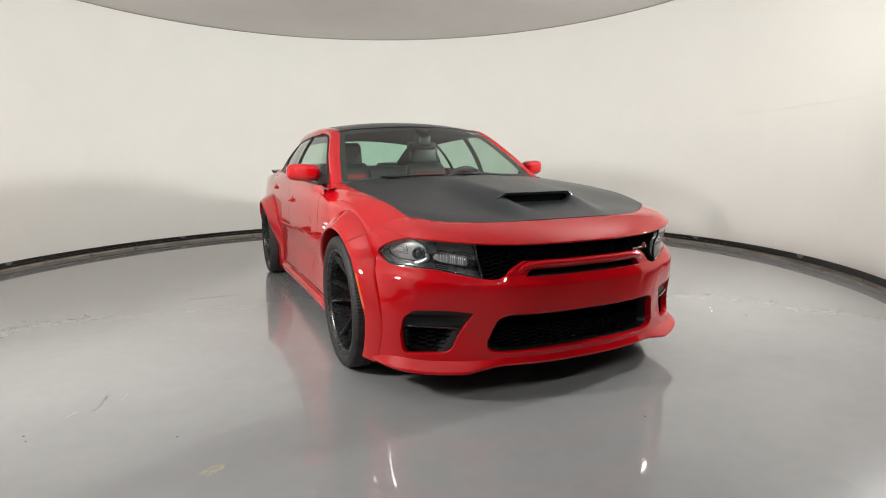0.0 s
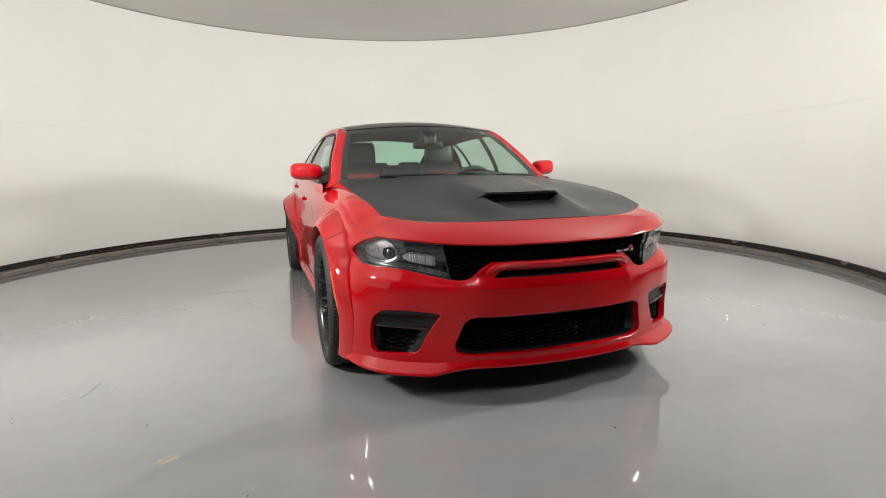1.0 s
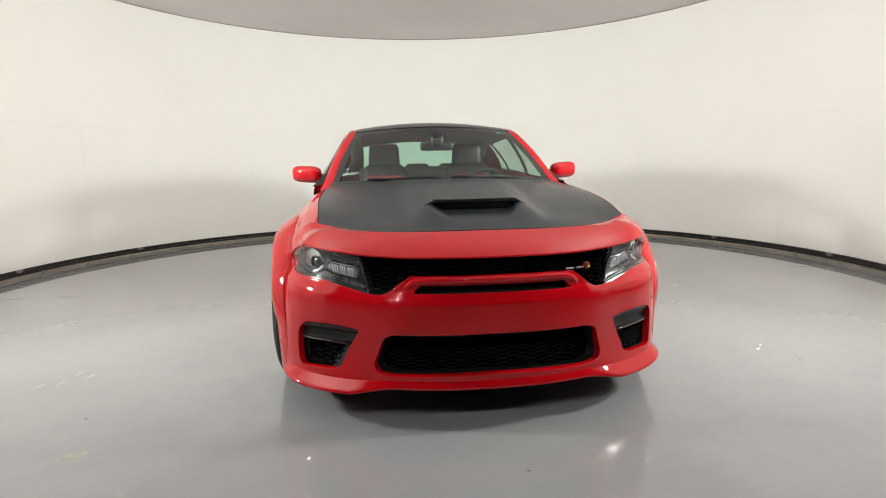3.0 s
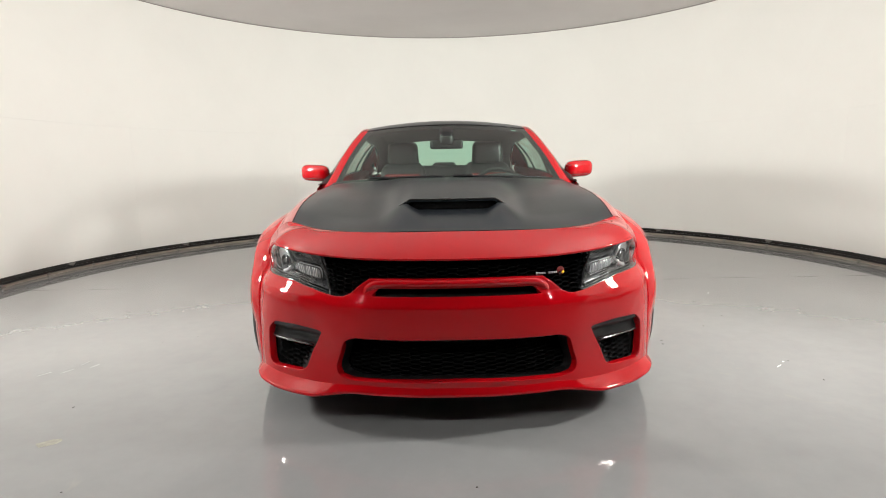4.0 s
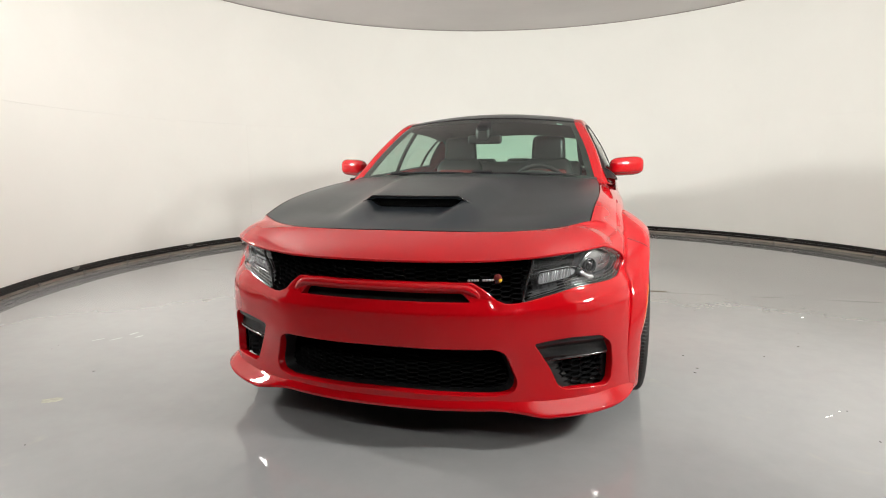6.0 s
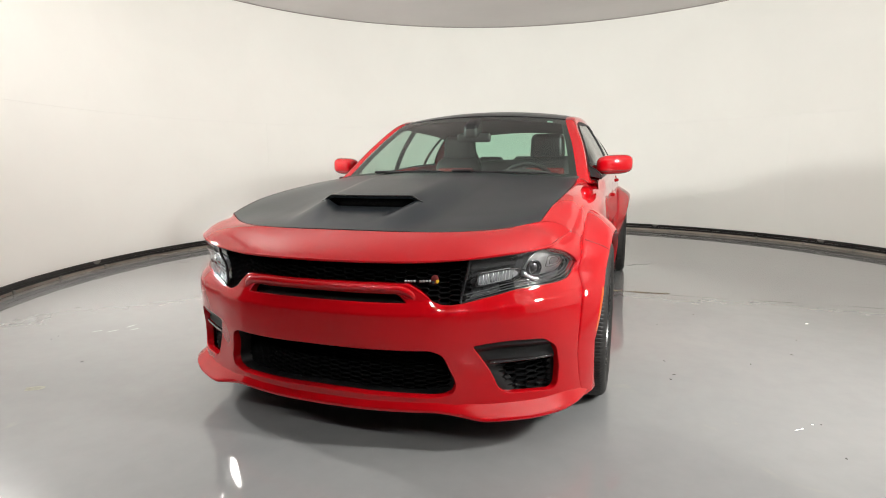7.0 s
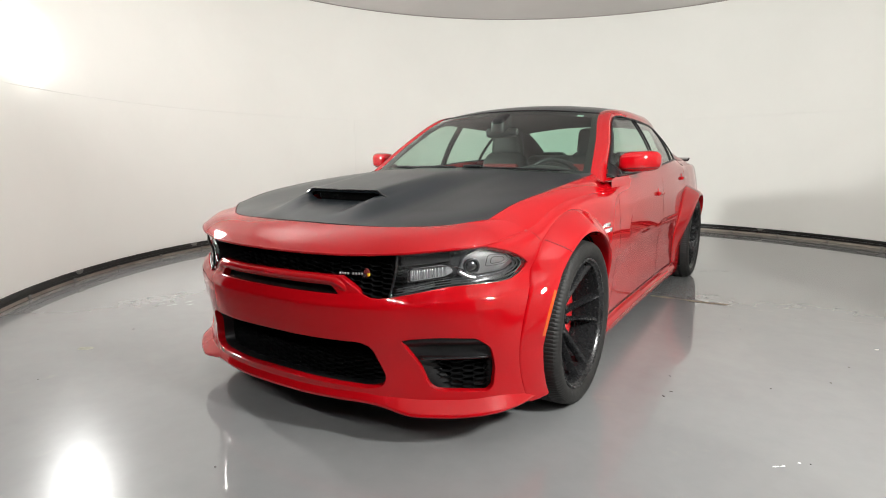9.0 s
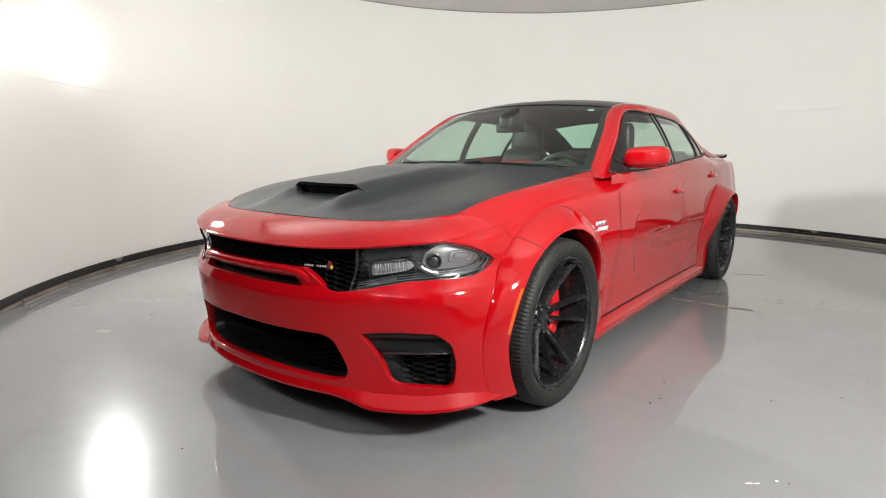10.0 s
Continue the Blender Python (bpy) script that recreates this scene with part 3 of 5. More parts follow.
def hood_base(u, v):
    """The hood's plain crown: u across from -1 to 1, v from front to back."""
    side, a = (-1 if u < 0 else 1), abs(u)
    f, r, e = HOOD_FRONT(a), HOOD_REAR(a), HOOD_SIDE(v)
    cf, cr = HOOD_FRONT(0), HOOD_REAR(0)
    mid = Vector((0, cf.y + (cr.y - cf.y) * v, CROWN(v)))
    p = f * (1 - v) + r * v + e * a + mid * (1 - a) - (HOOD_FRONT(1) * (1 - v) + HOOD_REAR(1) * v) * a - (cf * (1 - v) + cr * v) * (1 - a)
    return Vector((side * p.x, p.y, p.z))


CROWN = cubic([0, 0.1, 0.25, 0.5, 0.75, 1.0], [0.797, 0.826, 0.862, 0.925, 0.968, 0.992])
V_MOUTH, MOUTH_X = 0.205, 0.214


def hood_at(u, v, front):
    p = hood_base(u, v)
    x = abs(p.x)
    # power bulge behind the scoop, with shallow valleys beside it
    back = smooth(-0.02, 0.20, v) * (1 - 0.85 * smooth(0.5, 1.0, v))
    p.z += 0.046 * back * (1 - smooth(0.195, 0.315 + 0.07 * v, x)) - 0.014 * back * smooth(0.25, 0.40, x) * (1 - smooth(0.45, 0.68, x))
    if front:
        w = 1 - smooth(0.150, MOUTH_X, x * (1 + 0.55 * smooth(0, 1, (V_MOUTH - v) / V_MOUTH)))
        p.z -= 0.030 * w * smooth(0.02, V_MOUTH, v)
    else:
        w = 1 - smooth(0.185, MOUTH_X + 0.006, x)
        p.z += 0.016 * w * (1 - smooth(V_MOUTH, V_MOUTH + 0.30, v))
    return p


def at_crest(s, z):
    return z > CREST(abs(s)) - 0.0025


def arch_path(k, a0, a1, r, n=22):
    """Points round a wheel opening, in plan length and height; angles in degrees from straight back."""
    return [(SY(WHEEL_Y[k] + r * math.cos(radians(a))), WHEEL_Z + r * math.sin(radians(a))) for a in lin(a0, a1, n)]


def flare_at(k, angle, t, out=0.0):
    """A point of the moulding round wheel k."""
    r = ARCH_R + (flare_reach(k, angle) - ARCH_R) * t
    y, z = WHEEL_Y[k] + r * math.cos(radians(angle)), WHEEL_Z + r * math.sin(radians(angle))
    return skin(SY(y), max(z, 0.15), -flare_out(angle, min(max(t, 0.0), 1.0)) - out)


def arch_flare(k):
    """The wide wheel-arch moulding, from its lip inside the arch to the crisp outer edge on the body."""
    bm = bmesh.new()
    angles = lin(-24, 212, 96) if k == 0 else lin(-30, 204, 90)
    stops = [(-0.02, -0.070), (-0.02, -0.020), (-0.012, -0.006), (0.01, 0.0)] + [(t, 0.0) for t in lin(0.05, 0.95, 18)] + [(0.985, -0.0012), (1.0, -0.004), (1.006, -0.012)]
    return grid(lambda a, i: flare_at(k, a, *stops[i]), angles, list(range(len(stops))), bm)


def crest_point(s):
    return skin(s, CREST(abs(s)))


def crest_turn(s, h, k):
    """The point that carries the skin's slope on past its crest, towards h."""
    c = CREST(abs(s))
    return k + (skin(s, c) - skin(s, c - 0.006)).normalized() * (h - k).length * 0.5


# outline of the lamps' and grille's lower edge by half width and height
LOWER = [(0.0, 0.632), (0.335, 0.632), (0.375, 0.605), (0.415, 0.572), (0.445, 0.560), (0.475, 0.558), (0.52, 0.563), (0.60, 0.580), (0.69, 0.600), (0.76, 0.606)]
# the headlamp's outer end, by the plan's length: round its lower edge to the tip and back along the top
LAMP_TIP = [(0.932, 0.609), (0.996, 0.615), (1.052, 0.629), (1.084, 0.646), (1.100, 0.667), (1.068, 0.689), (1.028, 0.708), (0.972, 0.726), (0.916, 0.738), (0.875, 0.744)]
# where the bumper meets the fender, from the arch up to the crest
SEAM = [(SY(-0.243), 0.708), (SY(-0.293), 0.742), (SY(-0.325), CREST(SY(-0.325)) - 0.004)]
SEAM_TOP = SY(-0.345)


def to_s(pts):
    return [(S(x), z) for x, z in pts]


def mirrored(pts):
    return [(-a, b) for a, b in reversed(pts)]


LIP_Z = cubic([0, S(0.40), S(0.50), S(0.595), S(0.70), S(0.86), SY(-0.3)], [0.176, 0.176, 0.164, 0.150, 0.150, 0.165, 0.168])


def fascia_outline():
    low = [(s, LIP_Z(s)) for s in lin(0, S(0.86), 30)]
    arch = arch_path(0, 213, 122, ARCH_R, 20)
    top = SEAM + [(s, CREST(s) - 0.001) for s in lin(SEAM_TOP, 0.87, 14)]
    rest = list(reversed(LAMP_TIP)) + list(reversed(to_s(LOWER)))
    right = low[1:] + arch + top + rest[:-1]
    return [low[0]] + right + [rest[-1]] + mirrored(right)


SLOT = rounded([(S(0.30), 0.603), (S(0.335), 0.566), (-S(0.335), 0.566), (-S(0.30), 0.603)], 0.012)
MOUTH = rounded([(S(0.405), 0.405), (S(0.450), 0.385), (S(0.498), 0.27), (S(0.485), 0.232), (S(0.43), 0.218), (0, 0.226), (-S(0.43), 0.218), (-S(0.485), 0.232), (-S(0.498), 0.27), (-S(0.450), 0.385), (-S(0.405), 0.405), (0, 0.407)], 0.03)
FOG = rounded([(0.556, 0.412), (0.612, 0.420), (0.708, 0.428), (0.835, 0.424), (0.890, 0.385), (0.910, 0.308), (0.902, 0.238), (0.880, 0.217), (0.695, 0.222), (0.664, 0.240), (0.632, 0.308)], 0.02)


def build_car():
    car = tagged(new("car"), "red four-door muscle sedan with satin black hood and roof", "car")
    inner = (0, 1.5, 0.6)

    # bumper skin
    part("front_bumper", face_out(sheet(skin, fascia_outline(), [SLOT, MOUTH, FOG, mirrored(FOG)], 0.014, 0.004, 0.03, 0.010, at_crest), inner), M_RED, car, "glossy red front bumper")

    # nose band between hood and grille, seam to seam
    hf = HOOD_FRONT

    def nose(t, w):
        a = abs(t)
        h = hf(min(a, 1.0)) + (Vector((0, -0.004, 0)) if a < 1 else Vector())
        k = crest_point(NOSE_S(a))
        m = h * 0.42 + k * 0.58 + Vector((0.012 * a, -0.012 * (1 - a), 0.020 + 0.012 * a))
        m = m.lerp(crest_turn(NOSE_S(a), h, k), 0.45 * smooth(0.72, 1.0, a))
        p = h * (1 - w) ** 2 + m * 2 * w * (1 - w) + k * w * w
        return Vector((p.x if t >= 0 else -p.x, p.y, p.z))
    NOSE_S = cubic([0, 0.3, 0.55, 0.8, 1.0], [0, S(0.33), S(0.56), S(0.76), SEAM_TOP])
    bm = grid(nose, lin(-1, 1, 90), lin(0, 1, 14))
    part("nose_panel", face_out(bm, inner), M_RED, car, "red nose panel over the grille")
    bm = grid(lambda t, w: nose(t, 1) + Vector((0, 0.035 * w, -0.012 * w)), lin(-1, 1, 90), lin(0, 1, 2))
    part("nose_edge", bm, M_RED, car)
    part("nose_lip", tube([nose(t, 1) + Vector((0, 0.004, -0.002)) for t in lin(-1, 1, 120)], 0.0055, 10), M_RED, car)
    part("nose_rim", tube([nose(t, 0) + Vector((0, 0.0015, -0.0022)) for t in lin(-1, 1, 120)], 0.0026, 8), M_RED, car)

    # hood in two sheets, with the scoop's mouth between them
    us = lin(-1, 1, 72)
    bm = grid(lambda u, v: hood_at(u, v, True), us, lin(0.004, V_MOUTH, 14))
    grid(lambda u, v: hood_at(u, v, False), us, lin(V_MOUTH, 1.0, 40), bm)
    bmesh.ops.remove_doubles(bm, verts=bm.verts[:], dist=0.0012)
    rim = [e for e in bm.edges if e.is_boundary]
    ext = bmesh.ops.extrude_edge_only(bm, edges=rim)
    for v in ext["geom"]:
        if isinstance(v, bmesh.types.BMVert):
            v.co.z -= 0.012
    hood = part("hood", face_out(bm, inner), M_SATIN, car, "satin black hood with a scoop", angle=50)
    # scoop insert
    def mouth(u, w):
        x = u * 0.206
        lo, hi = hood_at(x / 0.71, V_MOUTH, True), hood_at(x / 0.71, V_MOUTH, False)
        return Vector((x, lo.y + 0.028 - 0.01 * w, lo.z - 0.006 + (hi.z + 0.002 - lo.z) * w))
    part("scoop_back", face_out(grid(mouth, lin(-1.1, 1.1, 20), lin(-0.3, 1.1, 2)), (0, 1, 0.9)), M_DARK, hood)
    bm = bmesh.new()
    for i in range(-12, 13):
        for j in range(2):
            c = Vector((i * 0.0165 + (0.008 if j else 0), 0, 0))
            if abs(c.x) > 0.17:
                continue
            m = mouth(c.x / 0.206, 0.35 + 0.33 * j)
            tube([m + Vector((0.0095 * math.cos(t), -0.004, 0.0062 * math.sin(t))) for t in lin(0, 2 * math.pi * 5 / 6, 5)], 0.0011, 4, bm, closed=True)
    part("scoop_mesh", bm, M_GLOSS, hood, "black honeycomb mesh")
    lipline = [hood_at(x / 0.71, V_MOUTH, False) + Vector((0, -0.001, -0.001)) for x in lin(-0.212, 0.212, 30)]
    part("scoop_lip", tube(lipline, 0.004, 8), M_GLOSS, hood)

    for side in (1, -1):
        def put(name, bm, mat, label="", parent=car, **kw):
            face_out(bm, inner)
            return part(name, bm if side > 0 else flipped(bm), mat, parent, label, **kw)

        # fender: its top strip and its flank, welded along the crest
        def fender_top(t, w):
            h = FENDER_IN(t) + Vector((0.004, 0, 0))
            s = SEAM_TOP + (SY(0.89) - SEAM_TOP) * t
            k = crest_point(s)
            m = crest_turn(s, h, k)
            m = m.lerp(h * 0.42 + k * 0.58 + Vector((0.012, 0, 0.032 - 0.010 * t)), 0.55)
            if w > 1:
                return skin(s, CREST(s) - 0.010, 0.0015)
            return h * (1 - w) ** 2 + m * 2 * w * (1 - w) + k * w * w
        bm = grid(fender_top, lin(0, 1, 60), lin(0, 1, 18) + [2])
        put("fender_top", bm, M_RED, "red front fender top")
        top = [(s, CREST(s)) for s in lin(SEAM_TOP + 0.003, SY(0.722), 60)]
        outline = top + [(SY(0.722), 0.60), (SY(0.715), 0.45), (SY(0.69), 0.34), (SY(0.63), 0.238), (SY(0.42), 0.225)] + arch_path(0, -20, 121.6, ARCH_R, 34) + [(s + 0.003, z + 0.001) for s, z in SEAM]
        put("fender", sheet(skin, outline, (), 0.015, 0.002, 0.022, 0.011, at_crest), M_RED, "red wide-arch front fender")

        # doors and quarter panel
        def flank(y0t, y0b, y1t, y1b, low, extra=()):
            up = [(s, CREST(s)) for s in lin(SY(y0t), SY(y1t), 40)]
            return up + list(extra) + [(SY(y1b), low), (SY(y0b), low)]
        d1 = flank(0.729, 0.638, 1.93, 1.90, 0.238, [(SY(1.93), 0.6)])
        d1 += [(SY(0.697), 0.34), (SY(0.722), 0.45), (SY(0.729), 0.60)]
        put("front_door", sheet(skin, d1, (), 0.022, 0.002, 0.022, 0.014, at_crest), M_RED, "red front door")
        d2 = [(s, CREST(s)) for s in lin(SY(1.937), SY(2.88), 30)] + [(SY(2.80), 0.83)] + arch_path(1, 128, 168, ARCH_R + 0.14, 10) + [(SY(2.46), 0.238), (SY(1.907), 0.238), (SY(1.937), 0.6)]
        put("rear_door", sheet(skin, d2, (), 0.022, 0.002, 0.022, 0.014, at_crest), M_RED, "red rear door")
        q = [(s, CREST(s)) for s in lin(SY(2.887), SLEN - 0.002, 70)] + [(SLEN - 0.002, 0.25), (SY(3.62), 0.25)] + arch_path(1, -16, 196, ARCH_R, 44) + [(SY(2.47), 0.238)] + list(reversed(arch_path(1, 128.6, 167.5, ARCH_R + 0.133, 10))) + [(SY(2.807), 0.83)]
        put("rear_quarter", sheet(skin, q, (), 0.026, 0.002, 0.022, 0.016, at_crest), M_RED, "red wide-arch rear quarter")

        # wheel-arch mouldings, the front one cut by the bumper's joint
        for k in (0, 1):
            arch = put("arch_flare", arch_flare(k), M_RED, "red wide wheel-arch moulding", angle=50)
            if k == 0:
                cut = [flare_at(0, 122 + 3 * t, t, 0.0003) for t in lin(0.0, 1.0, 14)]
                put("joint_line", tube(cut, 0.0014, 5), M_BLACK, "thin dark joint", parent=arch)

        # added dark sheet that keeps light from leaking through the doors' joints
        put("door_inner", grid(lambda y, z: skin(SY(y), z, 0.035), lin(0.60, 2.50, 40), lin(0.20, 0.90, 8)), M_DARK)

        # side skirt
        def skirt(t, w):
            y = 0.36 + (2.62 - 0.36) * t
            out = 0.022 * smooth(0, 0.12, t) * (1 - 0.4 * smooth(0.85, 1.0, t))
            prof = [(0.0, 0.232), (0.012, 0.228), (0.40, 0.205), (1.0, 0.185), (1.0, 0.165), (0.5, 0.14), (-1.0, 0.13)]
            i = min(int(w * 6), 5)
            f = w * 6 - i
            o = prof[i][0] * (1 - f) + prof[i + 1][0] * f
            z = prof[i][1] * (1 - f) + prof[i + 1][1] * f
            p = skin(SY(y), 0.235)
            return Vector((p.x + o * out + 0.004, y, z))
        put("side_skirt", grid(skirt, lin(0, 1, 50), lin(0, 1, 24)), M_RED, "red side skirt", angle=40)
    return car

# ---- the car: cabin ----
PILLAR_IN = curve((0.752, 0.600, 0.900), (0.730, 0.700, 0.966), (0.665, 0.99, 1.158), (0.582, 1.32, 1.338), (0.588, 1.7, 1.390), (0.588, 2.1, 1.396), (0.582, 2.5, 1.384), (0.576, 2.85, 1.315), (0.580, 3.15, 1.198), (0.60, 3.48, 1.050))
PILLAR_OUT = curve((0.835, 0.670, 0.890), (0.800, 0.77, 0.955), (0.735, 1.05, 1.140), (0.655, 1.375, 1.316), (0.676, 1.7, 1.328), (0.678, 2.1, 1.318), (0.672, 2.5, 1.282), (0.68, 2.8, 1.180), (0.72, 3.03, 1.082), (0.80, 3.50, 1.01))
TOP_X = cubic([0.80, 1.05, 1.375, 1.7, 2.1, 2.5, 2.8, 3.03], [0.795, 0.735, 0.655, 0.676, 0.678, 0.672, 0.68, 0.72])
TOP_Z = cubic([0.80, 1.05, 1.375, 1.7, 2.1, 2.5, 2.8, 3.03], [0.972, 1.140, 1.316, 1.328, 1.318, 1.282, 1.180, 1.082])
BELT_X = cubic([0.7, 1.5, 2.1, 2.6, 3.03, 3.5], [0.845, 0.852, 0.848, 0.82, 0.73, 0.80])
BELT_Z = cubic([0.7, 1.0, 1.5, 2.1, 2.6, 3.03, 3.5], [0.955, 0.967, 0.988, 1.026, 1.050, 1.068, 1.01])


def side_glass(y, w):
    """w: 0 at the belt, 1 under the roof rail."""
    a = Vector((BELT_X(y), y, BELT_Z(y)))
    b = Vector((TOP_X(y), y, max(TOP_Z(y), BELT_Z(y) + 0.002)))
    return a + (b - a) * w + Vector((0.018, 0, 0)) * 4 * w * (1 - w)


def roof_at(u, v):
    t = ROOF_T0 + (ROOF_T1 - ROOF_T0) * v
    e = PILLAR_IN(t)
    a = 1 - u * u
    return Vector((u * e.x, e.y - 0.115 * a * (1 - v) + 0.06 * a * v, e.z + (0.022 + 0.016 * math.sin(math.pi * min(v + 0.15, 1)) + 0.030 * v) * a))


BASE_T, ROOF_T0, ROOF_T1 = PILLAR_IN.knots[1], PILLAR_IN.knots[3], PILLAR_IN.knots[7]


def screen_at(u, v):
    """The windscreen: u across, v from the cowl to the header."""
    e = PILLAR_IN(BASE_T + (ROOF_T0 - BASE_T) * v)
    a = 1 - u * u
    top = roof_at(0, 0)
    mid_y = 0.545 + (top.y - 0.545) * v
    mid_z = 0.985 + (top.z - 0.985) * v + 0.022 * math.sin(math.pi * v)
    return Vector((u * e.x, e.y + (mid_y - e.y) * a, e.z + (mid_z - e.z) * a))


def build_cabin(car):
    inner = (0, 1.8, 0.9)
    part("roof", face_out(grid(roof_at, lin(-1, 1, 36), lin(0, 1, 36)), inner), M_SATIN, car, "satin black roof")
    part("headliner", face_out(grid(lambda u, v: roof_at(u * 0.98, v) - Vector((0, 0, 0.035)), lin(-1, 1, 16), lin(0.02, 0.98, 12)), inner), M_HEADLINER, car)
    ws = part("windscreen", face_out(grid(screen_at, lin(-1, 1, 30), lin(0, 1, 24)), inner), M_GLASS, car, "green tinted windscreen")
    ws.visible_shadow = False
    # black print round the windscreen's rim
    bm = grid(lambda u, v: screen_at(u, v) + Vector((0, 0.004, -0.003)), lin(-1, -0.945, 3), lin(0, 1, 24))
    grid(lambda u, v: screen_at(u, v) + Vector((0, 0.004, -0.003)), lin(0.945, 1, 3), lin(0, 1, 24), bm)
    grid(lambda u, v: screen_at(u, v) + Vector((0, 0.004, -0.003)), lin(-0.945, 0.945, 30), lin(0.955, 1, 3), bm)
    grid(lambda u, v: screen_at(u, v) + Vector((0, 0.004, -0.003)), lin(-0.945, 0.945, 30), lin(0, 0.05, 3), bm)
    part("screen_border", bm, M_BLACK, ws, "black printed border")
    seal = [screen_at(u, 1.0) + Vector((0, 0.002, 0.002)) for u in lin(-1, 1, 30)]
    part("header_seal", tube(seal, 0.004, 6), M_BLACK, ws, "thin black seal")
    bm = grid(lambda u, v: screen_at(0.80 + 0.06 * u, 0.90 + 0.035 * v) + Vector((0, 0.003, -0.003)), lin(0, 1, 2), lin(0, 1, 2))
    part("sticker", bm, M_MINT, ws, "small pale sticker")
    # rear screen
    def rear(u, v):
        t = ROOF_T1 + (0.999 - ROOF_T1) * v
        e = PILLAR_IN(t)
        a = 1 - u * u
        return Vector((u * e.x, e.y + 0.06 * a, e.z + (0.052 - 0.012 * v) * a))
    rw = part("rear_screen", face_out(grid(rear, lin(-1, 1, 24), lin(0.06, 1, 16)), inner), M_GLASS, car, "green tinted rear screen")
    rw.visible_shadow = False
    part("rear_header", face_out(grid(rear, lin(-1, 1, 24), lin(0, 0.06, 2)), inner), M_SATIN, car)
    # boot lid
    def deck(u, v):
        y = 3.47 + 0.66 * v
        e = crest_point(SY(min(y, 3.95)))
        k = math.sqrt(max(0.0, 1 - max(0.0, (y - 3.85) / 0.33) ** 2))
        return Vector((u * e.x * (0.35 + 0.65 * k), y, 1.078 + (e.z - 1.078) * u * u - 0.03 * max(0, v - 0.8) * 5))
    part("boot_lid", face_out(grid(deck, lin(-1, 1, 24), lin(0, 1, 16)), (0, 3.5, 0.6)), M_RED, car, "red boot lid")
    def blade(u, w):
        a = 2 * math.pi * w
        x = u * 0.775
        y = 3.76 - 0.12 * u * u + 0.070 * math.cos(a)
        return Vector((x, y, 1.060 - 0.014 * u * u + 0.013 * math.sin(a) + 0.012 * math.cos(a)))
    part("spoiler", face_out(grid(blade, lin(-1, 1, 40), lin(0, 1, 16)), (0, 3.86, 1.06)), M_GLOSS, car, "low black boot spoiler")
    for side in (1, -1):
        def put(name, bm, mat, label="", parent=car, centre=inner, **kw):
            face_out(bm, centre)
            return part(name, bm if side > 0 else flipped(bm), mat, parent, label, **kw)

        def rail(t, w):
            a, b = PILLAR_IN(t), PILLAR_OUT(t)
            m = (a + b) * 0.5 + Vector((0.026, -0.012 * (1 - smooth(0.2, 0.4, t)), 0.032))
            return a * (1 - w) ** 2 + m * 2 * w * (1 - w) + b * w * w
        put("roof_rail", grid(rail, lin(0, 1, 80), lin(0, 1, 10)), M_RED, "red windscreen pillar and roof rail")
        put("pillar_trim", grid(lambda t, w: rail(t, w) - Vector((0.02, -0.012, 0.022)), lin(0.02, 0.98, 50), lin(0, 1, 3)), M_TRIM)

        def shoulder(t, w):
            y = 0.70 + 2.80 * t
            a, b = crest_point(SY(y)), Vector((BELT_X(y), y, BELT_Z(y)))
            b.z -= 0.012 * (1 - smooth(0.70, 0.80, y))
            if y > 3.03:
                f = (y - 3.03) / 0.47
                b = Vector((0.73 + 0.07 * f, y, 1.055 - 0.045 * f))
            m = crest_turn(SY(y), b, a).lerp((a + b) * 0.5 + Vector((0.016, 0, 0.006)), 0.5)
            if w < 0:
                return skin(SY(y), CREST(SY(y)) - 0.010, 0.0015)
            return a * (1 - w) ** 2 + m * 2 * w * (1 - w) + b * w * w
        put("shoulder", grid(shoulder, lin(0, 1, 70), [-1] + lin(0, 1, 12)), M_RED, "red body shoulder under the windows")

        put("cowl_corner", grid(lambda u, v: Vector((0.68 + 0.170 * u, 0.585 + 0.36 * v, 0.944 + 0.008 * v - 0.012 * u * u)), lin(0, 1, 8), lin(0, 1, 8)), M_RED)

        # panes with slanted ends
        def pane(y0, y0t, y1, y1t):
            def at(t, w):
                a, b = y0 + (y0t - y0) * w, y1 + (y1t - y1) * w
                return side_glass(a + (b - a) * t, w)
            return at
        cuts = (("front_window", pane(0.885, 0.885, 1.715, 1.725)), ("rear_window", pane(1.785, 1.805, 2.345, 2.405)), ("quarter_window", pane(2.385, 2.435, 2.60, 2.50)))
        for name, fn in cuts:
            g = put(name, grid(fn, lin(0, 1, 18), lin(0.015, 0.97, 10)), M_SIDEGLASS, "tinted side window")
            g.visible_shadow = False
            loop = [fn(t, 0.01) for t in lin(0, 1, 14)] + [fn(1, w) for w in lin(0.05, 0.97, 8)] + [fn(t, 0.975) for t in lin(1, 0, 14)] + [fn(0, w) for w in lin(0.93, 0.05, 8)]
            put("window_seal", tube([p + Vector((0.002, 0, 0)) for p in loop], 0.005, 6, closed=True), M_BLACK, "black window seal", parent=g)
        put("centre_pillar", grid(pane(1.71, 1.72, 1.79, 1.81), lin(0, 1, 4), lin(0, 1, 10)), M_GLOSS, "gloss black pillar")
        put("quarter_bar", grid(pane(2.34, 2.40, 2.39, 2.44), lin(0, 1, 3), lin(0, 1, 10)), M_GLOSS)
        put("rear_pillar", grid(pane(2.60, 2.50, 3.06, 3.03), lin(0, 1, 16), lin(0, 1, 12)), M_RED, "red rear roof pillar")
